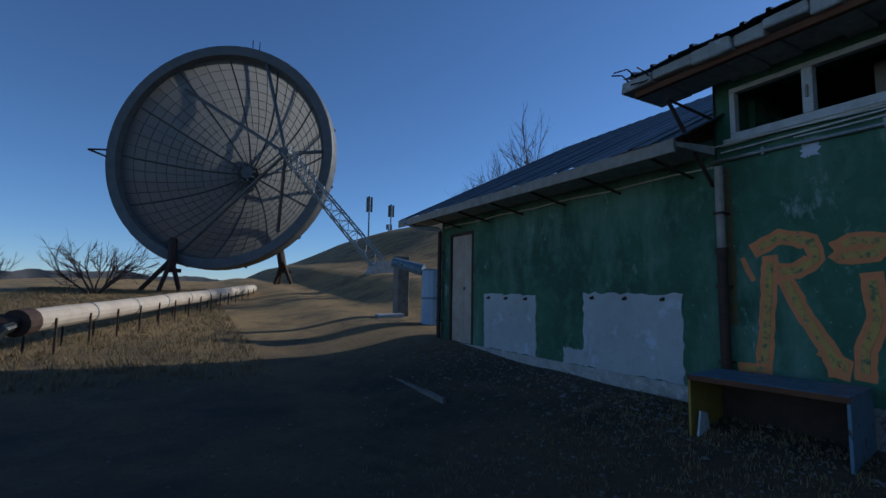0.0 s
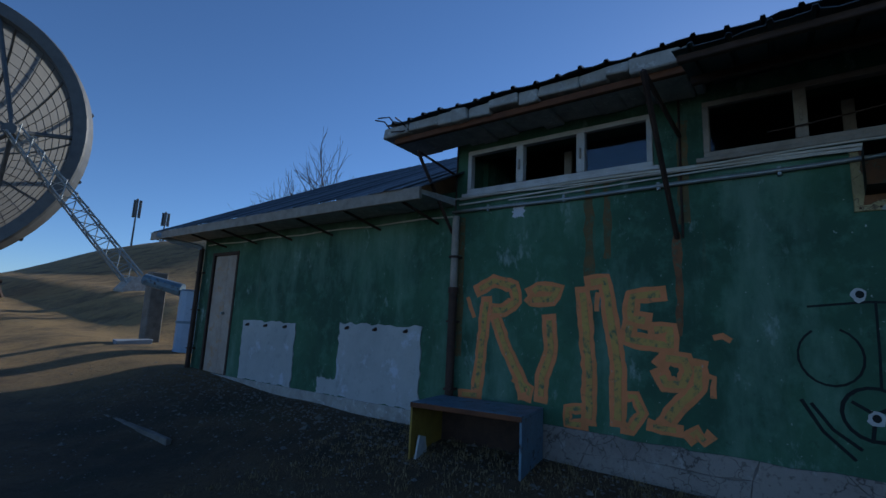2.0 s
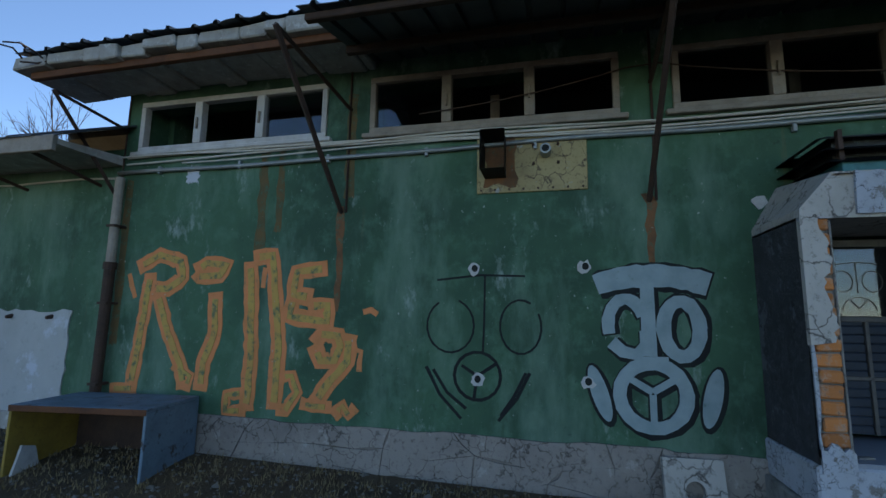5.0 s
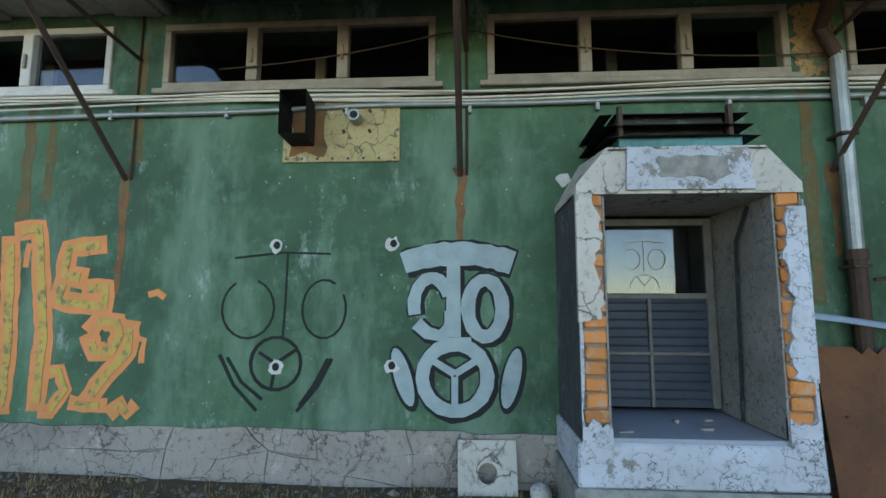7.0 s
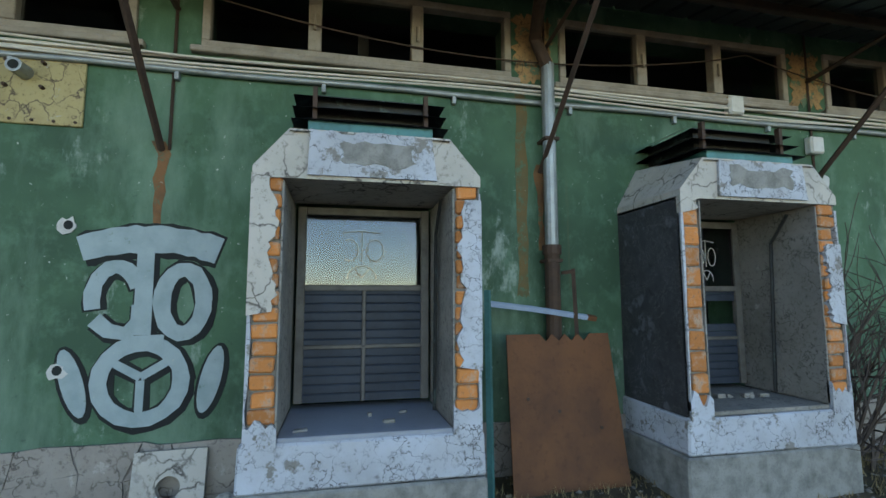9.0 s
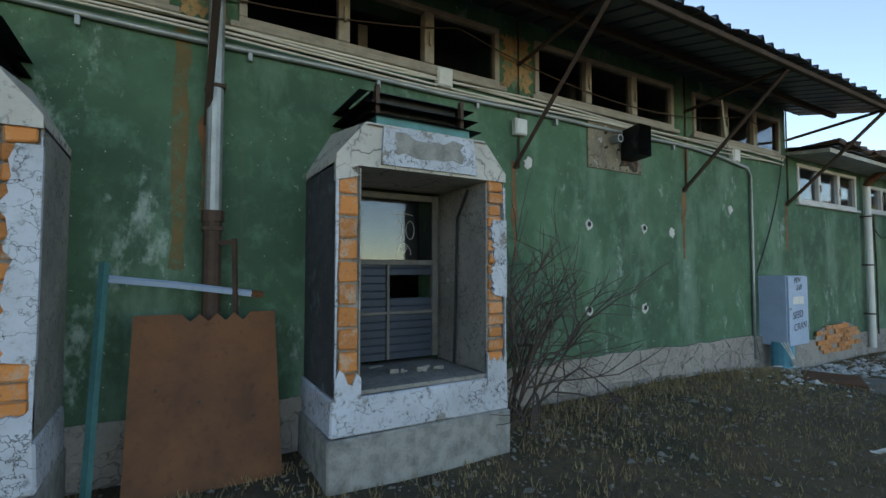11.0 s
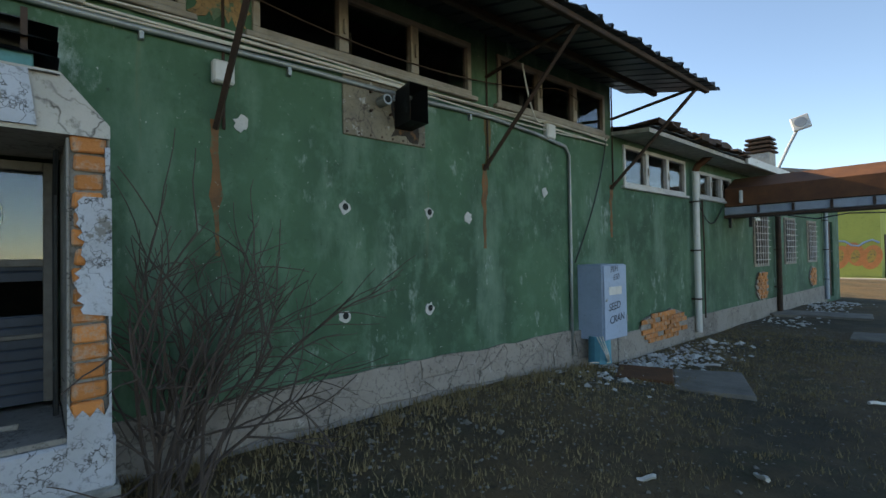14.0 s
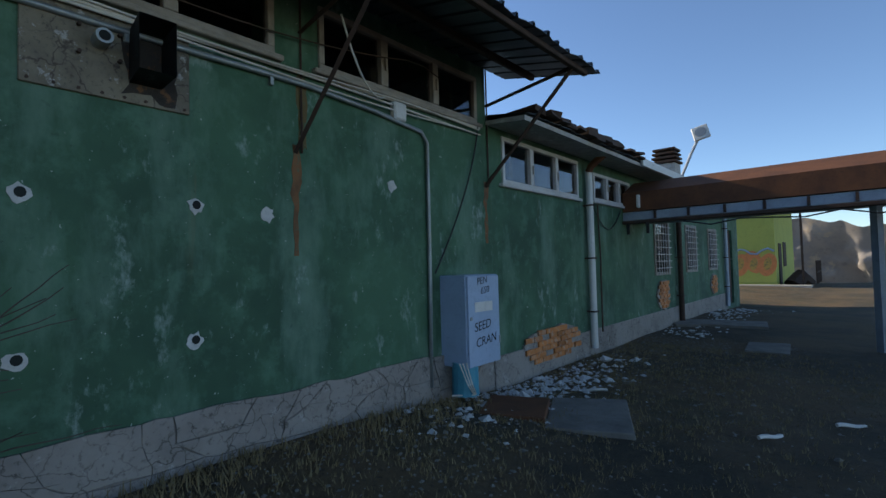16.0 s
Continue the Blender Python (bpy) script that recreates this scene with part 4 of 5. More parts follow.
# ---- iron brackets, rust runs, pipes and cables ----
def bracket(y, base_z=2.46, xo=3.93, zo=3.57):
    ob = thing("roof_bracket", "rusty angle-iron strut propping the roof overhang", "bracket", "roof brackets", (W, y, base_z))

    def put(name, pts, r):
        part(name, rod([Vector(p) - Vector((W, y, base_z)) for p in pts], r, n=4), DARKRUST, ob)
    put("strut", [(W, y, base_z), (xo, y, zo)], 0.023)
    put("tie", [(W, y - 0.05, 3.45), (xo, y, zo)], 0.020)
    put("wall_bar", [(W - 0.012, y - 0.05, base_z), (W - 0.012, y - 0.05, 3.9)], 0.011)


BRY = [0.44, -2.19, -4.86, -7.45, -10.08, -12.62]
for y in BRY:
    bracket(y)
bracket(3.02, 2.72, 4.35, 3.55)
for y in BRY:
    n = random.uniform(0.65, 1.0)
    out = [(y + random.uniform(0.02, 0.075) * (1 - 0.07 * k), 2.52 - n * k / 9) for k in range(10)] + [(y - random.uniform(0.015, 0.07) * (1 - 0.07 * k), 2.52 - n * k / 9) for k in range(9, -1, -1)]
    tagged(part("rust_stain", prism(out, "x", W - 0.0025, W + 0.002), RUSTSTAIN), "brown rust run below an iron bracket", "stain", "rust stains")
for y, z0, z1, w in ((1.32, 2.1, 3.13, 0.10), (1.12, 2.3, 3.13, 0.07), (-4.66, 1.5, 3.1, 0.09), (0.42, 2.6, 3.6, 0.10), (2.9, 1.2, 2.9, 0.09), (-10.1, 2.5, 3.1, 0.08)):
    tagged(part("rust_stain", prism(ragged(y, y - w, z0, z1, 0.015, 8), "x", W - 0.002, W + 0.002), THINSTAIN), "brown rust run on the green wall", "stain", "rust stains")


def line_thing(name, label, cat, pts, r, mat, n=8, group=""):
    c = Vector(pts[0])
    ob = part(name, rod([Vector(p) - c for p in pts], r, n=n), mat, smooth=n > 6)
    ob.location = c
    return tagged(ob, label, cat, group)


cond = line_thing("conduit", "grey galvanised conduit running along the green wall", "conduit", [(W - 0.03, y, 2.97 + 0.04 * ease(-y, -1, 2) + 0.006 * math.sin(y * 3)) for y in np.arange(3.0, -10.6, -0.4)] + [(W - 0.03, -10.9, 2.97), (W - 0.03, -11.5, 2.90), (W - 0.03, -11.58, 2.8), (W - 0.03, -11.58, 1.5), (W - 0.03, -11.56, 0.3)], 0.021, GALV)
for k in range(14):
    part("clip", block((-0.012, -0.5 - k * 0.95, -0.035), (0.028, -0.53 - k * 0.95, 0.045), 0.004), GALV, cond)
for k, (a, z, r) in enumerate(((2.9, 3.12, 0.014), (2.9, 3.085, 0.010), (2.2, 3.065, 0.008), (2.95, 3.14, 0.009))):
    pts = [(W - 0.03 - 0.008 * k, y, z + 0.02 * math.sin(y * (0.9 + 0.3 * k) + k) - 0.008 * k) for y in np.arange(a, -12.5, -0.35)]
    line_thing("cable", "cream cable sagging along the wall under the windows", "cable", pts, r, CREAM, 6, "wall cables")
line_thing("cable", "thin brown cable drooping across the windows", "cable", [(W - 0.05, y, 3.62 - 0.30 * abs(math.sin((y + 2.2) * 0.68)) ** 0.8) for y in np.arange(-0.3, -12, -0.25)], 0.006, DARKRUST, 6, "wall cables")
line_thing("cable", "thin black cable falling to the cabinet", "cable", [(W - 0.04, -12.45 + 0.8 * (t / 12) ** 1.5, 3.2 - 1.75 * t / 12) for t in range(13)], 0.009, BLACKMETAL, 6, "wall cables")
line_thing("cable", "white cable looping down from the roof bracket", "cable", [(W - 0.1 - 0.3 * (1 - t / 10), -10.25 - 0.07 * t, 3.5 - 0.12 * t + 0.008 * t * t) for t in range(11)], 0.009, CREAM, 6, "wall cables")


def junction(y, z, s=0.075):
    ob = tagged(part("junction_box", block((W - 0.07, y + s, z - s * 1.1), (W, y - s, z + s * 1.1), 0.01), WHITEPIPE), "small white plastic junction box", "junction box", "junction boxes")
    part("cover", block((W - 0.078, y + s * 0.85, z - s * 0.95), (W - 0.071, y - s * 0.85, z + s * 0.95), 0.003), WHITEPIPE, ob)


junction(-6.66, 3.14)
junction(-7.49, 2.84, 0.07)
junction(-11.18, 3.03, 0.08)


def downpipe(y, z0, z1, r, mat, label, low=None, x=W - 0.09, zc=1.86):
    ob = thing("downpipe", label, "downpipe", at=(x, y, z0))
    part("pipe", rod([(0, 0, (zc - z0) if low else 0), (0, 0, z1 - z0)], r, n=12), mat, ob)
    if low:
        part("lower_pipe", rod([(0, 0, 0), (0, 0, zc - z0)], r * 1.12, n=12), low, ob)
        part("collar", rod([(0, 0, zc - z0 - 0.05), (0, 0, zc - z0 + 0.02)], r * 1.4, n=12), low, ob)
    for k in range(3):
        zz = (z1 - z0) * (0.2 + 0.3 * k)
        part("bracket", block((-r * 1.15, -r * 1.2, zz), (r + 0.06, r * 1.2, zz + 0.025), 0.003), DARKRUST, ob)
    return ob


d = downpipe(-4.9, 0.2, 3.30, 0.05, GALV, "grey metal downpipe with a brown cast-iron foot", DARKRUST)
part("elbow", rod([(0, 0, 3.08), (0.0, 0.10, 3.3), (-0.25, 0.16, 3.45), (-0.6, 0.16, 3.5)], 0.05, n=10), DARKRUST, d)
d = downpipe(2.90, 0.3, 2.9, 0.045, WINDOWGREY, "broken pale downpipe over a black iron lower pipe", DARKRUST, zc=2.0)
d = downpipe(-15.34, 0.15, 3.0, 0.055, WHITEPIPE, "white plastic downpipe with a rusty elbow")
part("elbow", rod([(0, 0, 2.84), (-0.05, 0.02, 2.92), (-0.3, 0.05, 3.08)], 0.058, n=10), RUST, d, "orange rusty elbow")
downpipe(-20.3, 0.05, 3.1, 0.06, DARKRUST, "dark downpipe on the far wall")
downpipe(-25.5, 0.0, 3.1, 0.06, GALVBLUE, "pale downpipe near the far door")
d = downpipe(CORNER - 0.06, 0.4, 2.86, 0.045, DARKRUST, "dark downpipe at the building corner")
part("gutter_arm", rod([(0, 0, 2.46), (-0.05, 0.05, 2.5), (-0.45, 0.3, 2.56), (-0.7, 0.42, 2.66)], 0.05, n=10), GALVBLUE, d, "pale gutter spout")
line_thing("gas_pipe", "thin iron pipe on the wall beside the downpipe", "pipe", [(W - 0.04, -15.75, 2.5), (W - 0.04, -15.8, 1.6), (W - 0.04, -15.78, 0.35)], 0.014, DARKRUST, 6)
line_thing("cable", "black cable loop below the small window", "cable", [(W - 0.03, -15.6 - 0.12 * t, 2.45 - 0.36 * math.sin(math.pi * t / 10)) for t in range(11)], 0.009, BLACKMETAL, 6, "wall cables")


# ---- things along the wall ----
def crate():
    x0, x1, y0, y1, z0, z1 = 4.21, 4.88, 2.80, 1.62, 0.20, 0.78
    ob = thing("metal_crate", "open rusty blue metal cabinet lying on its back by the wall", "cabinet", at=(x0, y0, z0))
    sh = Matrix.Translation((-x0, -y0, -z0))
    for name, a, b, mat in (("top_panel", (x0, y0, z1 - 0.025), (x1, y1, z1), BLUEBOX), ("bottom_panel", (x0, y0, z0), (x1, y1, z0 + 0.025), DARKRUST), ("end_panel", (x0, y0, z0 + 0.026), (x1, y0 - 0.025, z1 - 0.026), YELLOWBOX),
                            ("end_panel", (x0, y1 + 0.025, z0 + 0.026), (x1, y1, z1 - 0.026), BLUEBOX), ("back_panel", (x1 - 0.02, y0 - 0.026, z0 + 0.026), (x1, y1 + 0.026, z1 - 0.026), DARKRUST), ("top_lip", (x0 - 0.012, y0, z1 - 0.05), (x0 - 0.002, y1, z1 - 0.002), RUST)):
        bm = block(a, b, 0.004)
        bm.transform(sh)
        part(name, bm, mat, ob)
    bm = prism([(x0 + 0.02, z0 + 0.03), (x0 + 0.26, z0 + 0.03), (x0 + 0.20, z0 + 0.22), (x0 + 0.08, z0 + 0.25)], "y", y0 - 0.06, y0 - 0.08)
    bm.transform(sh)
    part("loose_card", bm, RUBBLE, ob, "torn pale cardboard scrap")
    ob.rotation_euler = (0, 0, radians(8))


crate()


def slab_with_hole():
    ob = thing("concrete_slab", "pale square concrete slab with a round hole leaning on the plinth", "slab", at=(W - 0.17, -2.38, 0.16))
    bm = bmesh.new()
    s, r, n = 0.20, 0.066, 32
    rings = []
    for d in (0, 0.06):
        inner = [bm.verts.new((d, r * math.cos(2 * math.pi * k / n), 0.21 + r * math.sin(2 * math.pi * k / n))) for k in range(n)]
        outer = []
        for k in range(n):
            c, sn = math.cos(2 * math.pi * k / n), math.sin(2 * math.pi * k / n)
            f = s / max(abs(c), abs(sn))
            outer.append(bm.verts.new((d, f * c, 0.21 + f * sn * 1.05)))
        rings.append((inner, outer))
    for k in range(n):
        j = (k + 1) % n
        (a, b), (c, e) = rings
        bm.faces.new((a[k], a[j], b[j], b[k]))
        bm.faces.new((c[k], e[k], e[j], c[j]))
        bm.faces.new((a[k], c[k], c[j], a[j]))
        bm.faces.new((b[k], b[j], e[j], e[k]))
    part("slab", bm, PALEPLASTER, ob)
    ob.rotation_euler = (0, radians(12), radians(4))
    bm = bmesh.new()
    bmesh.ops.create_icosphere(bm, subdivisions=2, radius=0.075)
    for v in bm.verts:
        v.co += v.co * 0.25 * noise.noise(v.co * 9)
    st = tagged(part("round_stone", bm, PALEPLASTER, smooth=True), "rounded pale stone on the ground by the plinth", "stone")
    st.location = (W - 0.2, -2.72, 0.27)


slab_with_hole()


def rust_sheet():
    ob = thing("steel_sheet", "large rusty brown steel sheet leaning against the wall", "steel sheet", at=(4.72, -4.88, 0.16))
    n = 16
    top = []
    for k in range(n + 1):
        u = -0.39 + 0.78 * k / n
        top.append((u, 1.09 - (0.05 if k in (4, 6, 8, 10) else 0.0)))
    part("sheet", prism([(0.42, 0), (-0.42, 0)] + top, "x", 0, 0.012), RUST, ob)
    for u in (-0.25, 0.05, 0.27):
        part("bolt", rod([(-0.008, u, 0.55 + u * 0.4), (0, u, 0.55 + u * 0.4)], 0.012, n=6), DARKRUST, ob)
    ob.rotation_euler = (0, radians(10), 0)
    fr = thing("angle_iron_rack", "old blue-painted angle-iron pieces standing behind the sheet", "iron rack", at=(4.95, -4.6, 0.2))
    part("rail", rod([(-0.03, 0.24, 1.25), (-0.02, -0.10, 1.21), (0.0, -0.54, 1.145)], 0.022, n=4), CABINET, fr, "pale blue flaking rail")
    part("rail_end", rod([(0.0, -0.53, 1.147), (0.0, -0.60, 1.137)], 0.024, n=4), RUST, fr)
    part("upright", rod([(-0.22, 0.29, 0.0), (-0.06, 0.25, 1.34)], 0.025, n=4), TEAL, fr, "teal-painted leaning angle iron")
    part("upright", rod([(-0.02, -0.44, 0.9), (-0.02, -0.42, 1.50)], 0.018, n=4), DARKRUST, fr)
    part("arm", rod([(-0.02, -0.42, 1.48), (-0.02, -0.33, 1.47)], 0.014, n=4), DARKRUST, fr)


rust_sheet()


def utility_cabinet():
    x0, y0 = 4.75, -11.76
    ob = thing("utility_cabinet", "pale blue-grey electrical cabinet with scrawled black tags", "cabinet", at=(x0, y0, 0.48))
    part("body", block((0.02, 0, 0), (0.38, -0.56, 0.94), 0.008), CABINET, ob)
    door = part("door", block((-0.005, -0.01, 0.01), (0.018, -0.55, 0.93), 0.006), CABINET, ob)
    part("hinge", block((-0.012, -0.53, 0.2), (-0.006, -0.55, 0.28)), GALV, door)
    part("lock", rod([(-0.006, -0.05, 0.5), (-0.016, -0.05, 0.5)], 0.018, n=8), GALV, door)
    part("warning_label", block((-0.008, -0.12, 0.56), (-0.0055, -0.42, 0.66)), WHITEPIPE, door)
    for word, yy, zz, s in (("PEN", -0.16, 0.84, 0.10), ("650", -0.22, 0.74, 0.10), ("SEED", -0.10, 0.36, 0.13), ("CRAN", -0.12, 0.20, 0.13)):
        cu = bpy.data.curves.new("tag_lettering", "FONT")
        cu.body, cu.size, cu.extrude, cu.shear = word, s, 0.0006, 0.2
        t = new("tag_lettering", cu)
        t.parent = door
        t.matrix_local = Matrix.Translation((-0.0075, yy, zz)) @ Euler((radians(90), radians(-6), radians(-90))).to_matrix().to_4x4()
        cu.materials.append(INK)
    bk = thing("plastic_canister", "turquoise plastic canister with pale hoses under the cabinet", "canister", at=(4.88, -11.86, 0.20))
    part("body", rod([(0, 0, 0), (0, 0, 0.04), (0, 0, 0.33)], 0.145, 0.135, 14), TURQUOISE, bk)
    for k in range(3):
        part("hose", rod([(-0.1 + 0.02 * k, 0.10 + 0.03 * k, 0.34), (-0.2, 0.14 + 0.03 * k, 0.15), (-0.14, 0.02 * k, 0.02), (0.02, 0.2, 0.02)], 0.008, n=6), CREAM, bk)


utility_cabinet()


def brick_patch(y0, y1, z0, z1, label):
    """A place with a rounded, broken outline where the render has fallen off the bricks."""
    cy, cz, a, b, n = (y0 + y1) / 2, (z0 + z1) / 2, abs(y0 - y1) / 2, (z1 - z0) / 2, 26
    rim = [(cy + a * random.uniform(0.92, 1.15) * math.cos(2 * math.pi * k / n), cz + b * random.uniform(0.92, 1.2) * math.sin(2 * math.pi * k / n)) for k in range(n)]
    back = tagged(part("fallen_render", prism(rim, "x", W - 0.034, W + 0.002), STONE), label, "bare brickwork")
    z, odd = z0 + 0.02, 0
    while z < z1 - 0.04:
        y = y0 - 0.04 - 0.1 * odd
        while y > y1 + 0.18:
            if ((y - 0.1 - cy) / a) ** 2 + ((z + 0.03 - cz) / b) ** 2 < 1.05 and random.random() > 0.08:
                part("brick", block((W - 0.048 - random.uniform(0, 0.016), y, z), (W - 0.03, y - random.uniform(0.19, 0.207), z + 0.068), 0.005, 0.005), BRICK, back)
            y -= 0.213
        z += 0.074
        odd = 1 - odd


brick_patch(-13.3, -14.9, 0.16, 0.62, "bare orange bricks where the render has fallen off")
brick_patch(-18.75, -19.6, 0.45, 1.08, "bare orange bricks below the barred window")
brick_patch(-23.6, -24.4, 0.5, 1.05, "bare orange bricks below the far barred window")


# ---- bush, trees ----
def branch(bm, p, d, length, r, depth, droop=0.0, spread=0.6, kids=3):
    pts = [p.copy()]
    q, v = p.copy(), d.normalized()
    n = 5
    for k in range(n):
        v = (v + Vector([random.uniform(-0.16, 0.16) for _ in range(3)]) + Vector((0, 0, -droop))).normalized()
        q = q + v * length / n
        pts.append(q.copy())
    tube(bm, pts, r, r * 0.5, 5 if r > 0.02 else 4)
    if depth > 0:
        for k in range(kids):
            s = pts[random.randint(2, n)]
            w = (v + Vector([random.uniform(-spread, spread) for _ in range(3)])).normalized()
            branch(bm, s, w, length * random.uniform(0.45, 0.75), r * 0.55, depth - 1, droop, spread, kids)


random.seed(12)
bush = thing("bare_bush", "leafless brown bush growing against the wall foot", "bush", at=(4.72, -7.08, 0.16))
for k in range(14):
    bm = bmesh.new()
    a = random.uniform(-0.9, 0.55)
    dirn = Vector((random.uniform(-0.30, 0.05), -a * 0.9 if k % 3 else -abs(a) * 1.6, random.uniform(0.7, 1.2)))
    dirn.y = -abs(dirn.y) * 0.80 + 0.16
    branch(bm, Vector((random.uniform(-0.1, 0.1), random.uniform(-0.15, 0.1), 0)), dirn, random.uniform(0.75, 1.12), 0.014, 2, 0.03, 0.8, 5)
    part("stem", bm, BARK, bush)


def bare_tree(x, y, h, seed, depth=4, name="bare_tree", label="leafless tree with fine upright twigs", kids=4):
    random.seed(seed)
    ob = thing(name, label, "tree", "bare trees", (x, y, ground_z(x, y) - 0.1))
    bm = tube(bmesh.new(), [(0, 0, 0), (0.05, 0, h * 0.25), (0.0, 0.05, h * 0.5), (0.05, 0.02, h * 0.78)], 0.014 * h, 0.006 * h, 8)
    part("trunk", bm, BARK, ob)
    bm = bmesh.new()
    for k in range(13):
        z = h * (0.22 + 0.56 * k / 12)
        a = k * 2.4
        branch(bm, Vector((0.02, 0.02, z)), Vector((math.cos(a) * 0.55, math.sin(a) * 0.55, 1)), h * 0.36 * (1.15 - 0.5 * k / 12), 0.0048 * h, depth - 2, -0.03, 0.45, kids)
    part("crown", bm, BARK, ob)


bare_tree(15.2, 20.5, 5.6, 21)
bare_tree(17.0, 20.4, 7.3, 22)
bare_tree(14.2, 21.5, 4.6, 23)


def bare_shrub(x, y, h, seed, stems):
    """A wide leafless shrub that branches from the ground."""
    random.seed(seed)
    ob = thing("bare_shrub", "leafless rounded shrub on the hilltop edge", "shrub", "bare shrubs", (x, y, ground_z(x, y) - 0.1))
    for k in range(stems):
        a = k * 2.4
        bm = bmesh.new()
        branch(bm, Vector((0.1 * math.cos(a), 0.1 * math.sin(a), 0)), Vector((math.cos(a) * 0.85, math.sin(a) * 0.85, 0.9)), h * 0.62, 0.018 * h, 3, -0.02, 0.6, 4)
        part("stem", bm, BARK, ob)


bare_shrub(-3.3, 27.0, 2.7, 31, 9)
bare_shrub(-7.6, 27.5, 1.9, 32, 5)
bare_shrub(-9.6, 24.0, 2.3, 33, 5)
random.seed(77)


# ---- the dish antenna ----
def dish():
    C = Vector((1.68, 30.0, 9.40))
    nrm = Vector((-0.52, -0.85, 0.04)).normalized()
    side = nrm.cross(Vector((0, 0, 1))).normalized()
    up = side.cross(nrm)
    R, RI, DEPTH = 6.78, 6.1, 3.8
    ob = thing("dish_antenna", "huge grey parabolic dish antenna on steel legs", "antenna", at=(C.x, C.y, 0))
    org = Vector((C.x, C.y, 0))

    def at(r, a, lift=0.0):
        back = DEPTH * (1 - (min(r, RI) / RI) ** 2) + 0.35
        return C - org + side * r * math.cos(a) + up * r * math.sin(a) - nrm * (back - lift)

    sec, rings = 48, 14
    bm = bmesh.new()
    rad = [0.35 + (RI - 0.35) * k / rings for k in range(rings + 1)]
    g = [[bm.verts.new(at(r, 2 * math.pi * s / sec)) for s in range(sec)] for r in rad]
    for i in range(rings):
        for s in range(sec):
            bm.faces.new((g[i][s], g[i][(s + 1) % sec], g[i + 1][(s + 1) % sec], g[i + 1][s]))
    part("reflector", bm, SKIN, ob, "thin pale translucent reflector panels")
    for s in range(sec):
        a = 2 * math.pi * s / sec
        part("rib", rod([at(r, a, 0.03) for r in rad[(0 if s % 2 == 0 else 6):]], 0.06 if s % 4 == 0 else 0.022, n=4), DISHGREY, ob)
    for i in range(1, rings + 1):
        part("hoop", rod([at(rad[i], 2 * math.pi * s / 48, 0.03) for s in range(49)], 0.02, n=4), DISHGREY, ob)
    bm = bmesh.new()
    prof = [(RI, -0.34), (RI + 0.10, 0.05), (R - 0.05, 0.12), (R, 0.0), (R, -0.75), (RI, -0.75)]
    g = [[bm.verts.new(C - org + side * r * math.cos(t) + up * r * math.sin(t) + nrm * d) for r, d in prof] for t in (2 * math.pi * s / 64 for s in range(64))]
    for s in range(64):
        for k in range(len(prof)):
            bm.faces.new((g[s][k], g[(s + 1) % 64][k], g[(s + 1) % 64][(k + 1) % 6], g[s][(k + 1) % 6]))
    part("rim", bm, DISHGREY, ob, "broad flat grey rim")
    # steelwork behind the reflector
    for s in range(12):
        a = 2 * math.pi * (s + 0.5) / 12
        p = [C - org + side * r * math.cos(a) + up * r * math.sin(a) - nrm * (0.5 + DEPTH + 1.2 * (1 - r / R)) for r in (0.5, 3.2)] + [C - org + side * R * math.cos(a) + up * R * math.sin(a) - nrm * 0.7]
        part("back_truss", rod(p, 0.11, n=5), DISHGREY, ob)
    part("back_drum", rod([C - org - nrm * 4.5, C - org - nrm * 6.6], 1.3, 1.1, 16), DISHGREY, ob)
    part("hub", rod([at(0, 0, 0.0), at(0, 0, 0.5)], 0.55, 0.42, 14), DISHGREY, ob)
    for k in range(10):
        a = 2 * math.pi * k / 10
        part("hub_pin", rod([at(0.6, a, 0.0), at(0.6, a, 0.7)], 0.05, n=5), GALV, ob)
    feed = Vector((4.75, 26.2, 8.95)) - org
    for a, r in ((1.95, 6.3), (3.10, 6.2), (4.05, 5.6), (5.05, 6.2), (0.98, 5.4)):
        part("feed_strut", rod([at(r, a, 0.1), feed], 0.11, 0.09, 8), DISHGREY, ob)
    part("feed_joint", rod([feed - nrm * 0.35, feed + nrm * 0.35], 0.35, 0.28, 10), DISHGREY, ob)
    tip = C - org - side * (R * 0.98) if (C - side * R).x < C.x else C - org + side * (R * 0.98)
    for dz in (-0.25, 0.25):
        part("side_strut", rod([tip + Vector((0.1, 0, dz)), tip + Vector((-1.0, 0, 0.1))], 0.06, n=5), DARKRUST, ob)
    for dx in (0.2, 0.6):
        part("lightning_rod", rod([C - org + up * R * 0.99 + Vector((dx + 1.2, 0, -0.1)), C - org + up * R + Vector((dx + 1.2, 0, 0.75))], 0.03, n=5), DARKRUST, ob)
    # legs down to the ground
    for (tx, ty, tz), feet in (((-0.35, 30.0, 3.1), ((-1.9, 30.6), (-0.9, 29.4), (0.15, 29.8))), ((5.75, 31.0, 3.3), ((5.35, 31.2), (6.3, 30.7), (5.75, 32.2)))):
        for fx, fy in feet:
            part("leg", rod([Vector((tx, ty, tz)) - org, Vector((fx, fy, ground_z(fx, fy) - 0.1)) - org], 0.15, 0.12, 6), DARKRUST, ob)
        part("leg_beam", rod([Vector((tx - 0.3, ty, tz - 0.6)) - org, Vector((tx + 0.5, ty, tz - 0.6)) - org], 0.12, n=6), DARKRUST, ob)
        part("leg_head", rod([Vector((tx, ty, tz - 0.3)) - org, Vector((tx, ty + 1.5, tz + 1.2)) - org], 0.25, n=8), DARKRUST, ob)
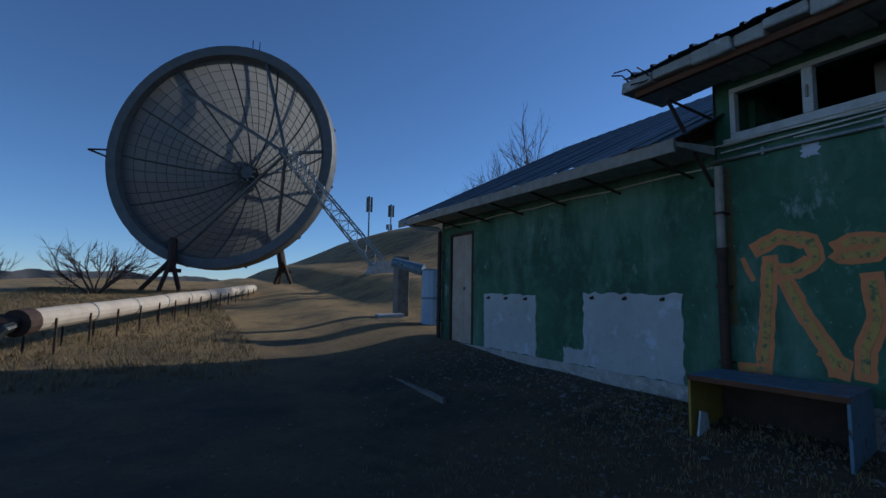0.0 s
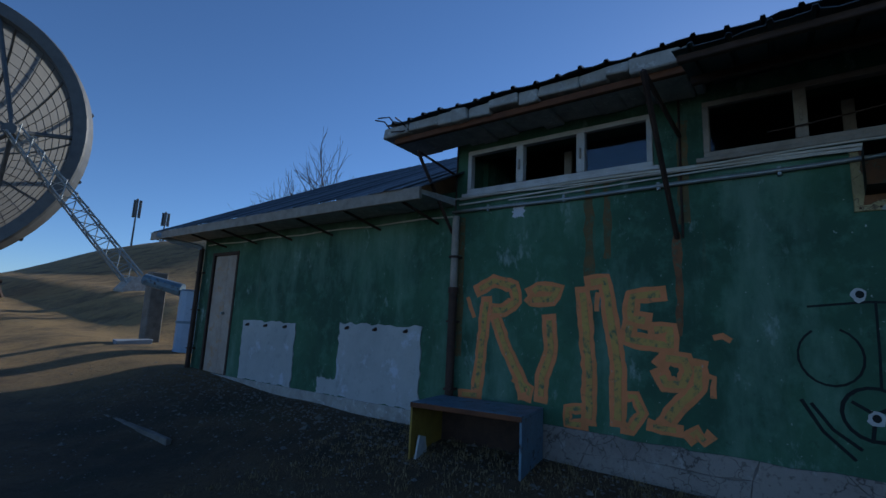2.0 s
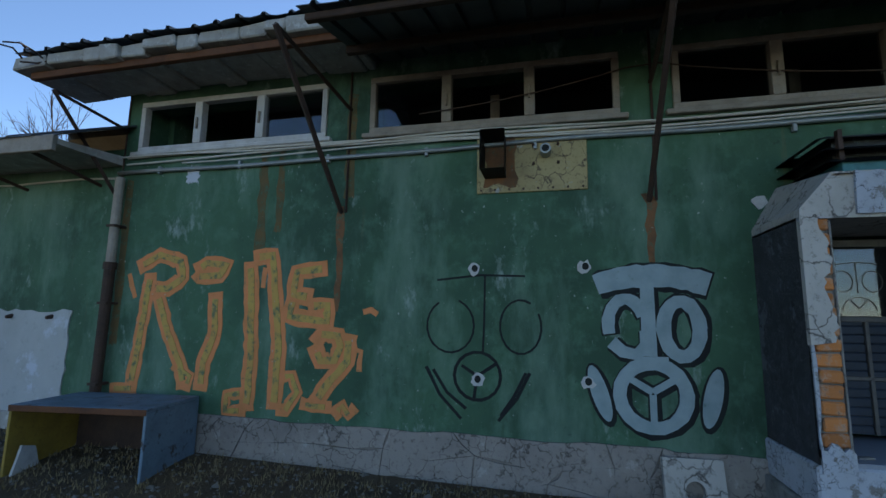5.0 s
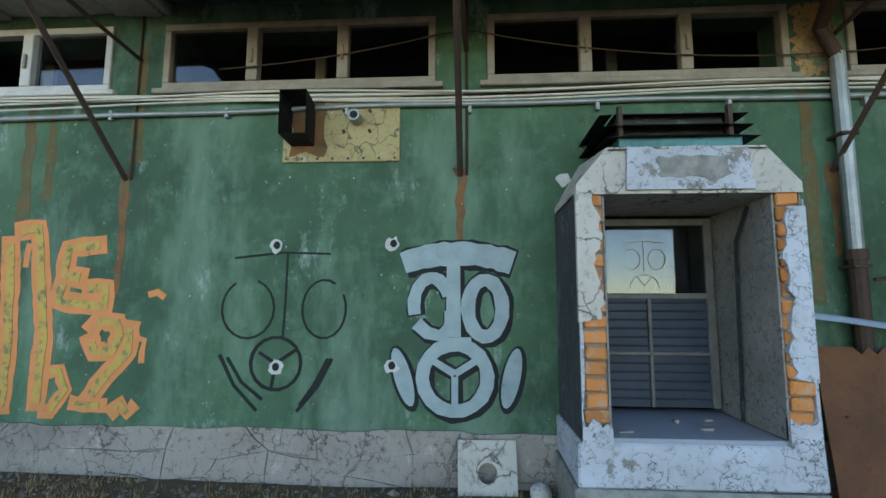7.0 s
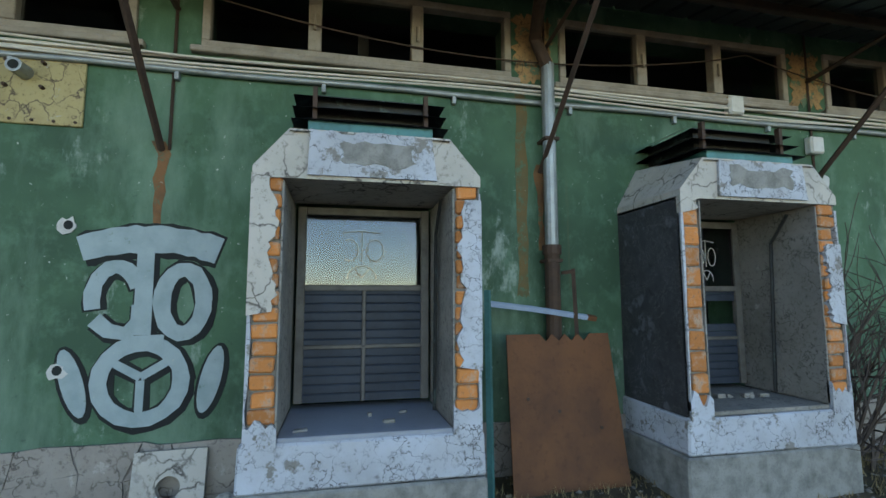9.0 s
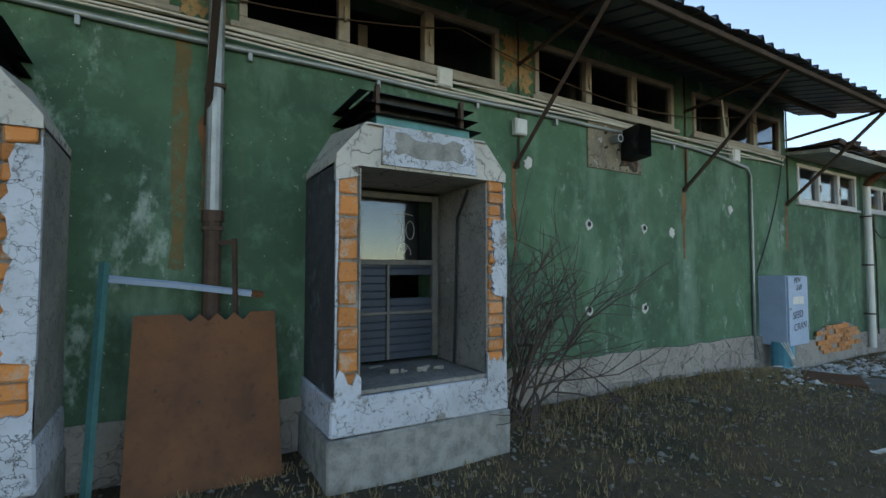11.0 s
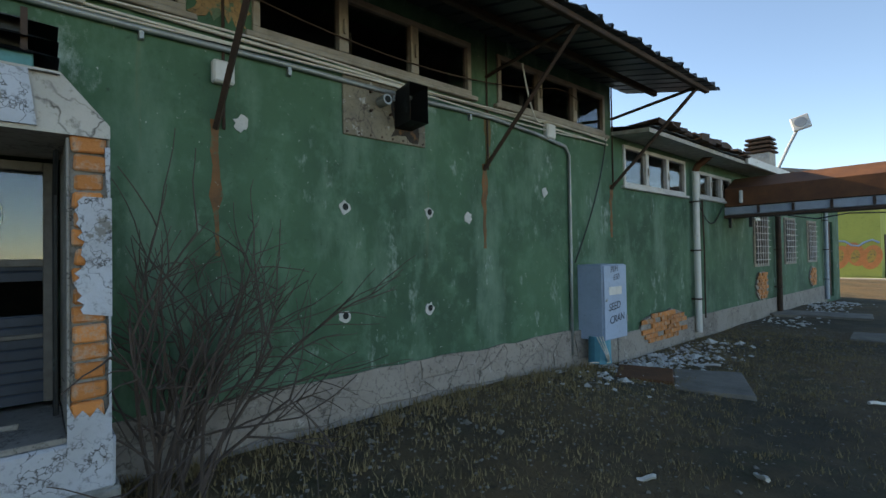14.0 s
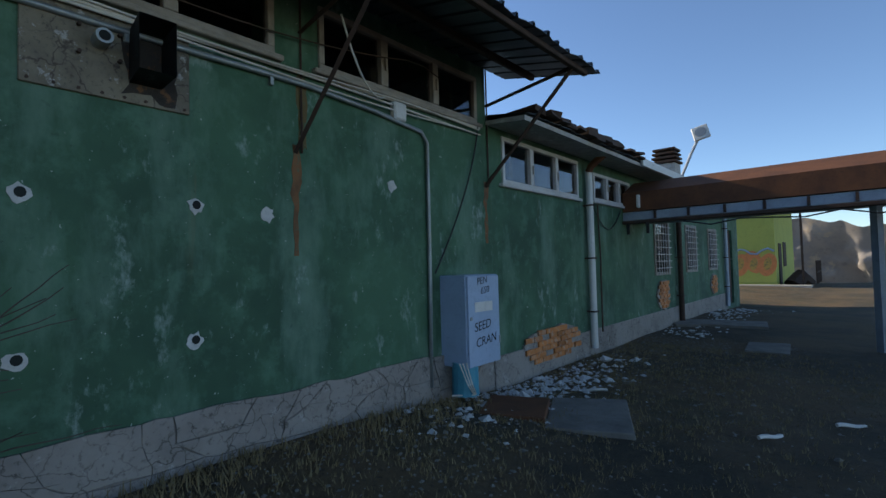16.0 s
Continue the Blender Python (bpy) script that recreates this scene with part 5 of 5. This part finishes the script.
    # lattice feed mast
    mast = thing("feed_mast", "slanting galvanised lattice mast carrying the antenna feed", "mast", at=(9.1, 23.0, 0))
    o2 = Vector((9.1, 23.0, 0))
    a, b = Vector((9.1, 23.0, 2.9)) - o2, Vector((4.75, 26.0, 8.95)) - o2
    ax = (b - a).normalized()
    u = ax.cross(Vector((0, 1, 0.2))).normalized()
    v = ax.cross(u)
    corners = [(0.34, 0.34), (-0.34, 0.34), (-0.34, -0.34), (0.34, -0.34)]
    for cu, cv in corners:
        part("chord", rod([a + u * cu + v * cv, b + (u * cu + v * cv) * 0.75], 0.045, n=5), GALV, mast)
    n = 11
    for i in range(n):
        for k in range(4):
            c0, c1 = corners[k], corners[(k + 1) % 4]
            p = a.lerp(b, i / n) + u * c0[0] + v * c0[1]
            q = a.lerp(b, (i + 1) / n) + u * c1[0] + v * c1[1]
            r = a.lerp(b, i / n) + u * c1[0] + v * c1[1]
            part("lacing", rod([p, q], 0.024, n=4), GALV, mast)
            part("lacing", rod([p, r], 0.022, n=4), GALV, mast)
    part("feed_horn", prism([(-0.55, 2.0), (0.55, 2.0), (0.65, 2.6), (0.45, 3.1), (-0.2, 3.05), (-0.6, 2.5)], "y", -0.5, 0.5), CONCRETE, mast, "grey boxy feed horn")
    part("mast_foot", block((-0.3, -0.3, ground_z(9.1, 23) - 0.3), (0.3, 0.3, 2.1), 0.02), CONCRETE, mast)


dish()


# ---- pipeline, drum, post, hilltop masts ----
def pipeline():
    a, b = Vector((-2.2, 10.7, 0.90)), Vector((3.4, 26.0, 1.58))
    ob = thing("pipeline", "long pale lagged pipe on thin steel stakes", "pipe", at=(a.x, a.y, 0))
    o = Vector((a.x, a.y, 0))
    n = 9
    for k in range(n):
        p, q = a.lerp(b, k / n), a.lerp(b, (k + 0.985) / n)
        part("pipe_section", rod([p - o, p.lerp(q, 0.5) - o + Vector((0, 0, random.uniform(-0.015, 0.015))), q - o], 0.20, n=14), PIPEWHITE, ob)
        part("pipe_band", rod([q - o, q.lerp(p, -0.02) - o], 0.212, n=14), GALV, ob)
    for k in range(15):
        p = a.lerp(b, (k + 0.3) / 15)
        for s in (-0.22, 0.22):
            part("stake", rod([(p.x - o.x + s, p.y - o.y, ground_z(p.x + s, p.y) - 0.1), (p.x - o.x + s, p.y - o.y, p.z + 0.02)], 0.022, n=5), DARKRUST, ob)
    part("end_flange", rod([a - o - Vector((0.1, 0.3, 0.02)), a - o], 0.235, n=14), DARKRUST, ob)
    part("drooping_hose", rod([(-0.05, -0.2, 0.90), (-0.20, -0.45, 0.80), (-0.42, -0.62, 0.45), (-0.40, -0.75, 0.10)], 0.09, n=10), BLACKMETAL, ob, "black drooping hose")
    # a second, darker run beyond
    part("elbow", rod([(-0.05, -0.2, 0.88), (-0.8, -0.3, 0.85), (-2.0, 0.2, 0.6), (-5.0, 1.2, 0.1)], 0.17, n=12), DARKRUST, ob)


pipeline()
gx, gy = 6.05, 13.4
post = thing("concrete_post", "square grey concrete post beside the bank", "post", at=(gx, gy, ground_z(gx, gy) - 0.1))
part("shaft", block((-0.19, -0.19, 0), (0.19, 0.19, 1.95), 0.02, 0.01), DIRTSLAB, post)
part("pale_slab", block((-0.9, -0.5, 0.05), (-0.1, -0.2, 0.18), 0.01, 0.03), GALVBLUE, post)
gx, gy = 6.25, 11.5
drum = thing("blue_tank", "faded blue sheet-metal tank by the building corner", "tank", at=(gx, gy, ground_z(gx, gy) - 0.05))
part("body", rod([(0, 0, 0), (0, 0, 1.5)], 0.40, n=16), CABINET, drum)
part("band", rod([(0, 0, 0.72), (0, 0, 0.78)], 0.415, n=16), BLUEBOX, drum)
part("lid", rod([(0, 0, 1.5), (0, 0, 1.54)], 0.42, 0.36, 16), BLUEBOX, drum)
part("chute", rod([(-0.3, 0.2, 1.52), (-0.9, 0.9, 1.75)], 0.16, 0.14, 10), BLUEBOX, drum, "faded blue pipe joining the tank")


def radio_mast(x, y, h, panels):
    z = ground_z(x, y)
    ob = thing("radio_mast", "distant radio mast with panel antennas on the hill", "mast", "radio masts", (x, y, z - 0.2))
    part("pole", rod([(0, 0, 0), (0, 0, h)], 0.10, 0.06, 6), DISHGREY, ob)
    for k in range(panels):
        a = k * 2.1
        part("panel_antenna", block((0.3 * math.cos(a) - 0.12, 0.3 * math.sin(a) - 0.1, h * 0.62), (0.3 * math.cos(a) + 0.12, 0.3 * math.sin(a) + 0.1, h * 0.97), 0.02), DISHGREY, ob)


radio_mast(20.6, 56, 5.5, 3)
radio_mast(23.6, 56, 4.3, 4)
radio_mast(24.2, 58, 2.0, 2)
radio_mast(28.0, 56, 3.6, 2)
radio_mast(29.6, 57, 4.6, 2)
radio_mast(31.0, 58, 3.0, 2)


# ---- overhead gantry, far buildings, lamp ----
gantry = thing("overhead_gantry", "rusty steel pipe bridge from the wall to a trestle", "gantry", at=(1.45, -17.0, 0))
part("beam", block((-1.0, -0.12, 2.28), (W - 1.45, 0.02, 2.44), 0.01), GALVBLUE, gantry, "pale grey steel beam")
part("beam", block((-1.0, -1.3, 2.28), (W - 1.45, -1.15, 2.44), 0.01), GALVBLUE, gantry)
for k in range(8):
    part("stiffener", block((-0.8 + k * 0.55, 0.022, 2.29), (-0.76 + k * 0.55, 0.05, 2.43)), DARKRUST, gantry)
part("lower_flange", block((-1.0, -0.14, 2.22), (W - 1.45, 0.06, 2.275), 0.004), DARKRUST, gantry)
part("rust_cover", prism([(0.05, 2.45), (0.03, 2.80), (-0.55, 3.06), (-1.25, 2.85), (-1.3, 2.45)], "x", -1.2, W - 1.47), RUST, gantry, "rusted sheet cover")
part("insulator", block((W - 1.80, 0.06, 2.50), (W - 1.75, 0.14, 2.74), 0.01), WHITEPIPE, gantry)
for k in range(2):
    part("hanger", block((W - 1.60 - k * 0.35, 0.07, 2.02), (W - 1.55 - k * 0.35, 0.11, 2.22)), BLACKMETAL, gantry)
for x, y in ((-0.30, 0.9), (-0.30, -1.2), (0.12, -1.2)):
    part("trestle_leg", rod([(x, y, ground_z(1.8, -17) - 0.1), (x * 0.6 + 0.05, y * 0.3 - 0.2, 2.30)], 0.075, n=4), GALVBLUE, gantry, "pale blue steel leg")
for k in range(5):
    part("trestle_rung", rod([(-0.30, 0.85 - 0.12 * k, 0.25 + 0.45 * k), (-0.30, -1.1 + 0.1 * k, 0.45 + 0.45 * k)], 0.03, n=4), GALVBLUE, gantry)
part("drooping_cable", rod([(2.6 - 0.42 * t, 0.05, 2.2 - 0.10 * math.sin(t * 1.3) ** 2) for t in range(9)], 0.012, n=5), BLACKMETAL, gantry)

far = thing("yellow_building", "yellow-green rendered building with bright graffiti", "building", at=(5.1, -38, 0))
part("wall", block((0, -9, -0.5), (12, 0, 5.0)), YELLOWGREEN, far)
part("roof", prism([(-1.3, 4.75), (6, 6.4), (13, 4.9), (13, 5.1), (6, 6.6), (-1.3, 4.95)], "y", 0.5, -9.5), FARROOF, far)
part("door", block((-0.03, -1.2, 0), (0.02, -2.4, 2.3)), DARKRUST, far)
part("window", block((-0.03, -3.2, 1.0), (0.02, -4.6, 2.4)), DARKRUST, far)
part("step", block((-1.5, 0.2, -0.2), (12, 1.2, 0.12)), CONCRETE, far)
for k in range(7):
    part("rail_post", rod([(-1.6, -1.0 - k * 0.6, 0.1), (-1.6, -1.0 - k * 0.6, 1.3)], 0.03, n=5), DARKRUST, far)
for z in (0.7, 1.3):
    part("handrail", rod([(-1.6, -1.0, z), (-1.6, -4.6, z)], 0.03, n=5), DARKRUST, far)
part("porch_post", rod([(-1.1, -0.3, 0), (-1.1, -0.3, 4.7)], 0.06, n=6), DARKRUST, far)
part("heap", rod([(-0.6, -0.9, 0.0), (-0.9, -1.4, 0.5), (-1.2, -2.4, 0.1)], 0.45, 0.3, 8), DARKRUST, far)
tag = thing("far_graffiti", "orange and pink graffiti on the yellow wall", "graffiti", at=(5.1, -37.99, 0))
for k in range(4):
    bm = prism(oval(0.35 + 0.62 * k, 1.15 + 0.16 * (k % 2), 0.40, 0.62, 0.25 * (-1) ** k), "y", 0.002, 0.010 + 0.003 * k)
    letter = part("paint_letter", bm, ORANGE, tag)
    part("letter_heart", prism(oval(0.35 + 0.62 * k, 1.2, 0.17, 0.34, 0.2), "y", 0.004, 0.022 + 0.003 * k), LIME, letter)
part("paint_outline", tube(bmesh.new(), [(0.05 + 0.26 * i, 0.02, 1.86 + 0.16 * math.sin(i * 1.4)) for i in range(11)], 0.05, n=4), CABINET, tag, "pale blue outline")

ch = thing("chimney", "grey block chimney with a slatted cap", "chimney", at=(7.5, -28.4, 3.4))
part("stack", block((-0.4, -0.4, 0), (0.4, 0.4, 2.0), 0.02), CONCRETE, ch)
for k in range(4):
    part("cap_slab", block((-0.48 + 0.02 * k, -0.48 + 0.02 * k, 2.02 + k * 0.17), (0.48 - 0.02 * k, 0.48 - 0.02 * k, 2.10 + k * 0.17), 0.01), DARKRUST, ch)
part("cap_core", block((-0.25, -0.25, 2.0), (0.25, 0.25, 2.6)), BLACKMETAL, ch)
lamp = thing("flood_light", "pale square floodlight on a slanting pole above the roof", "street lamp", at=(6.45, -25.0, 3.5))
part("pole", rod([(0.0, 0, 0), (-0.7, 0.1, 1.5), (-0.95, 0.1, 2.0)], 0.045, n=8), GALVBLUE, lamp)
hd = part("lamp_head", block((-0.24, -0.05, -0.24), (0.24, 0.05, 0.24), 0.02), WHITEPIPE, lamp, "square white lamp head")
hd.location, hd.rotation_euler = (-1.0, 0.12, 2.1), (radians(18), radians(14), radians(10))
part("lens", rod([(0, 0.051, 0), (0, 0.07, 0)], 0.17, n=12), GALV, hd)
tower = thing("roof_dish", "pale dish rim rising behind the roof", "antenna", at=(8.2, -1.6, 5.0))
part("drum", rod([(0, 0, -0.1), (0, 0, 0.9)], 0.75, n=24), PIPEWHITE, tower)
part("lid", rod([(0, 0, 0.9), (0, 0, 1.02)], 0.8, 0.6, 24), DISHGREY, tower)


# ---- ground details ----
def lid(x, y, sx, sy, turn, mat, name, label, cat, h=0.03):
    ob = tagged(part(name, block((-sx / 2, -sy / 2, -0.08), (sx / 2, sy / 2, h), 0.008, 0.01), mat), label, cat)
    ob.location = (x, y, ground_z(x, y))
    ob.rotation_euler = (0, 0, radians(turn))
    return ob


lid(4.40, -12.05, 0.62, 0.62, 25, RUST, "manhole_cover", "rusty square manhole cover beside the rubble", "manhole cover", 0.04)
lid(3.80, -12.40, 0.75, 1.0, 25, DIRTSLAB, "concrete_slab", "flat worn concrete slab set in the dirt", "slab")
lid(4.3, -20.4, 1.9, 1.0, 8, DIRTSLAB, "concrete_slab", "flat pale concrete slab by the wall", "slab", 0.05)
lid(4.9, -19.9, 0.5, 0.7, 30, DIRTSLAB, "concrete_slab", "flat pale concrete slab by the wall", "slab", 0.05)
lid(3.0, -17.6, 0.6, 1.0, 5, DIRTSLAB, "concrete_slab", "worn concrete patch set in the yard", "slab", 0.015)
kerb = thing("drain_kerb", "thin pale kerb of a drain channel in the yard", "kerb", at=(3.15, 6.9, 0))
for k in range(7):
    part("kerb_piece", block((-0.035, 1.5 - 0.42 * k, -0.1), (0.035, 1.5 - 0.42 * k - 0.40, ground_z(3.15, 6.9) + 0.006), 0.008, 0.012), DIRTSLAB, kerb)
for k, (x, y, a, s) in enumerate(((2.4, -12.8, 20, 0.3), (4.2, -13.3, 60, 0.4), (2.7, -10.2, 40, 0.16), (2.1, -11.5, -30, 0.25), (3.2, -9.6, 10, 0.12), (1.9, -13.6, 70, 0.3))):
    ob = line_thing("plastic_scrap", "crumpled white plastic strip on the ground", "litter", [(x + s * 0.5 * t * math.cos(a), y + s * 0.5 * t * math.sin(a), ground_z(x, y) + 0.02 + 0.02 * math.sin(t * 2.0)) for t in (-1, -0.4, 0.2, 0.7, 1)], 0.018, WHITEPIPE, 5, "litter")


def scatter(name, count, where, size, mat, label, seed):
    """Many small angular stones in one mesh."""
    rnd = random.Random(seed)
    verts, faces = [], []
    for _ in range(count):
        x, y = where(rnd)
        if x > W - 0.06:
            continue
        z = ground_z(x, y)
        s = size * rnd.uniform(0.4, 1.0) ** 2 * (2.2 if rnd.random() < 0.05 else 1)
        b = len(verts)
        a = rnd.uniform(0, 6.3)
        for k in range(4):
            r = s * rnd.uniform(0.7, 1.2)
            verts.append((x + r * math.cos(a + k * 1.57), y + r * math.sin(a + k * 1.57), z + s * rnd.uniform(-0.1, 0.25)))
        verts.append((x + s * 0.3 * rnd.uniform(-1, 1), y + s * 0.3 * rnd.uniform(-1, 1), z + s * rnd.uniform(0.4, 0.8)))
        verts.append((x, y, z - s * 0.6))
        for k in range(4):
            faces.append((b + k, b + (k + 1) % 4, b + 4))
            faces.append((b + (k + 1) % 4, b + k, b + 5))
    me = bpy.data.meshes.new(name)
    me.from_pydata(verts, [], faces)
    me.materials.append(mat)
    tagged(new(name, me), label, "stones", kind="stuff")


def blades(name, count, where, h, mat, label, seed):
    rnd = random.Random(seed)
    verts, faces = [], []
    for _ in range(count):
        x, y = where(rnd)
        if x > W - 0.05:
            continue
        z = ground_z(x, y)
        for _k in range(6):
            a, l = rnd.uniform(0, 6.3), h * rnd.uniform(0.5, 1.2)
            bx, by = x + rnd.gauss(0, 0.03), y + rnd.gauss(0, 0.03)
            lean = rnd.uniform(0.2, 1.1) * l
            w = 0.004 + 0.02 * h
            b = len(verts)
            verts += [(bx - w * math.sin(a), by + w * math.cos(a), z - 0.01), (bx + w * math.sin(a), by - w * math.cos(a), z - 0.01), (bx + lean * math.cos(a), by + lean * math.sin(a), z + l)]
            faces.append((b, b + 1, b + 2))
    me = bpy.data.meshes.new(name)
    me.from_pydata(verts, [], faces)
    me.materials.append(mat)
    tagged(new(name, me), label, "grass", kind="stuff")


scatter("gravel", 9000, lambda r: (W - abs(r.gauss(0, 1.3)), r.uniform(-18, 9)), 0.022, PEBBLE, "loose grey gravel along the wall foot", 1)
scatter("yard_gravel", 7000, lambda r: (r.uniform(-6, 5), r.uniform(-18, 14)), 0.016, PEBBLE, "small stones scattered over the yard", 2)
scatter("rubble", 700, lambda r: (4.75 + r.gauss(0, 0.33), r.gauss(-13.2, 0.9)), 0.055, RUBBLE, "broken plaster rubble heaped by the wall", 3)
scatter("broken_plaster", 260, lambda r: (4.6 + r.gauss(0, 0.35), r.uniform(2.9, 8.5)), 0.04, PEBBLE, "plaster crumbs below the cement patches", 4)
scatter("far_rubble", 260, lambda r: (4.5 + r.gauss(0, 0.3), r.uniform(-26, -18)), 0.06, RUBBLE, "rubble along the far wall", 6)
blades("dry_grass", 6500, lambda r: (W - abs(r.gauss(0, 1.9)), r.uniform(-17, 4)), 0.045, STRAW, "thin dry grass in the dirt", 7)
blades("grass_tufts", 260, lambda r: (W - 0.05 - abs(r.gauss(0, 0.25)), r.uniform(-12, -6.6)), 0.09, STRAW, "dry grass tufts at the wall foot", 8)
blades("verge_grass", 7000, lambda r: (r.uniform(-6, 1.5) + 0.0, r.uniform(8, 32)), 0.14, STRAW, "dry grass along the pipeline", 9)
blades("hill_grass", 9000, lambda r: (r.uniform(7, 24), r.uniform(12.5, 40)), 0.24, STRAW, "dry grass on the hillside", 10)
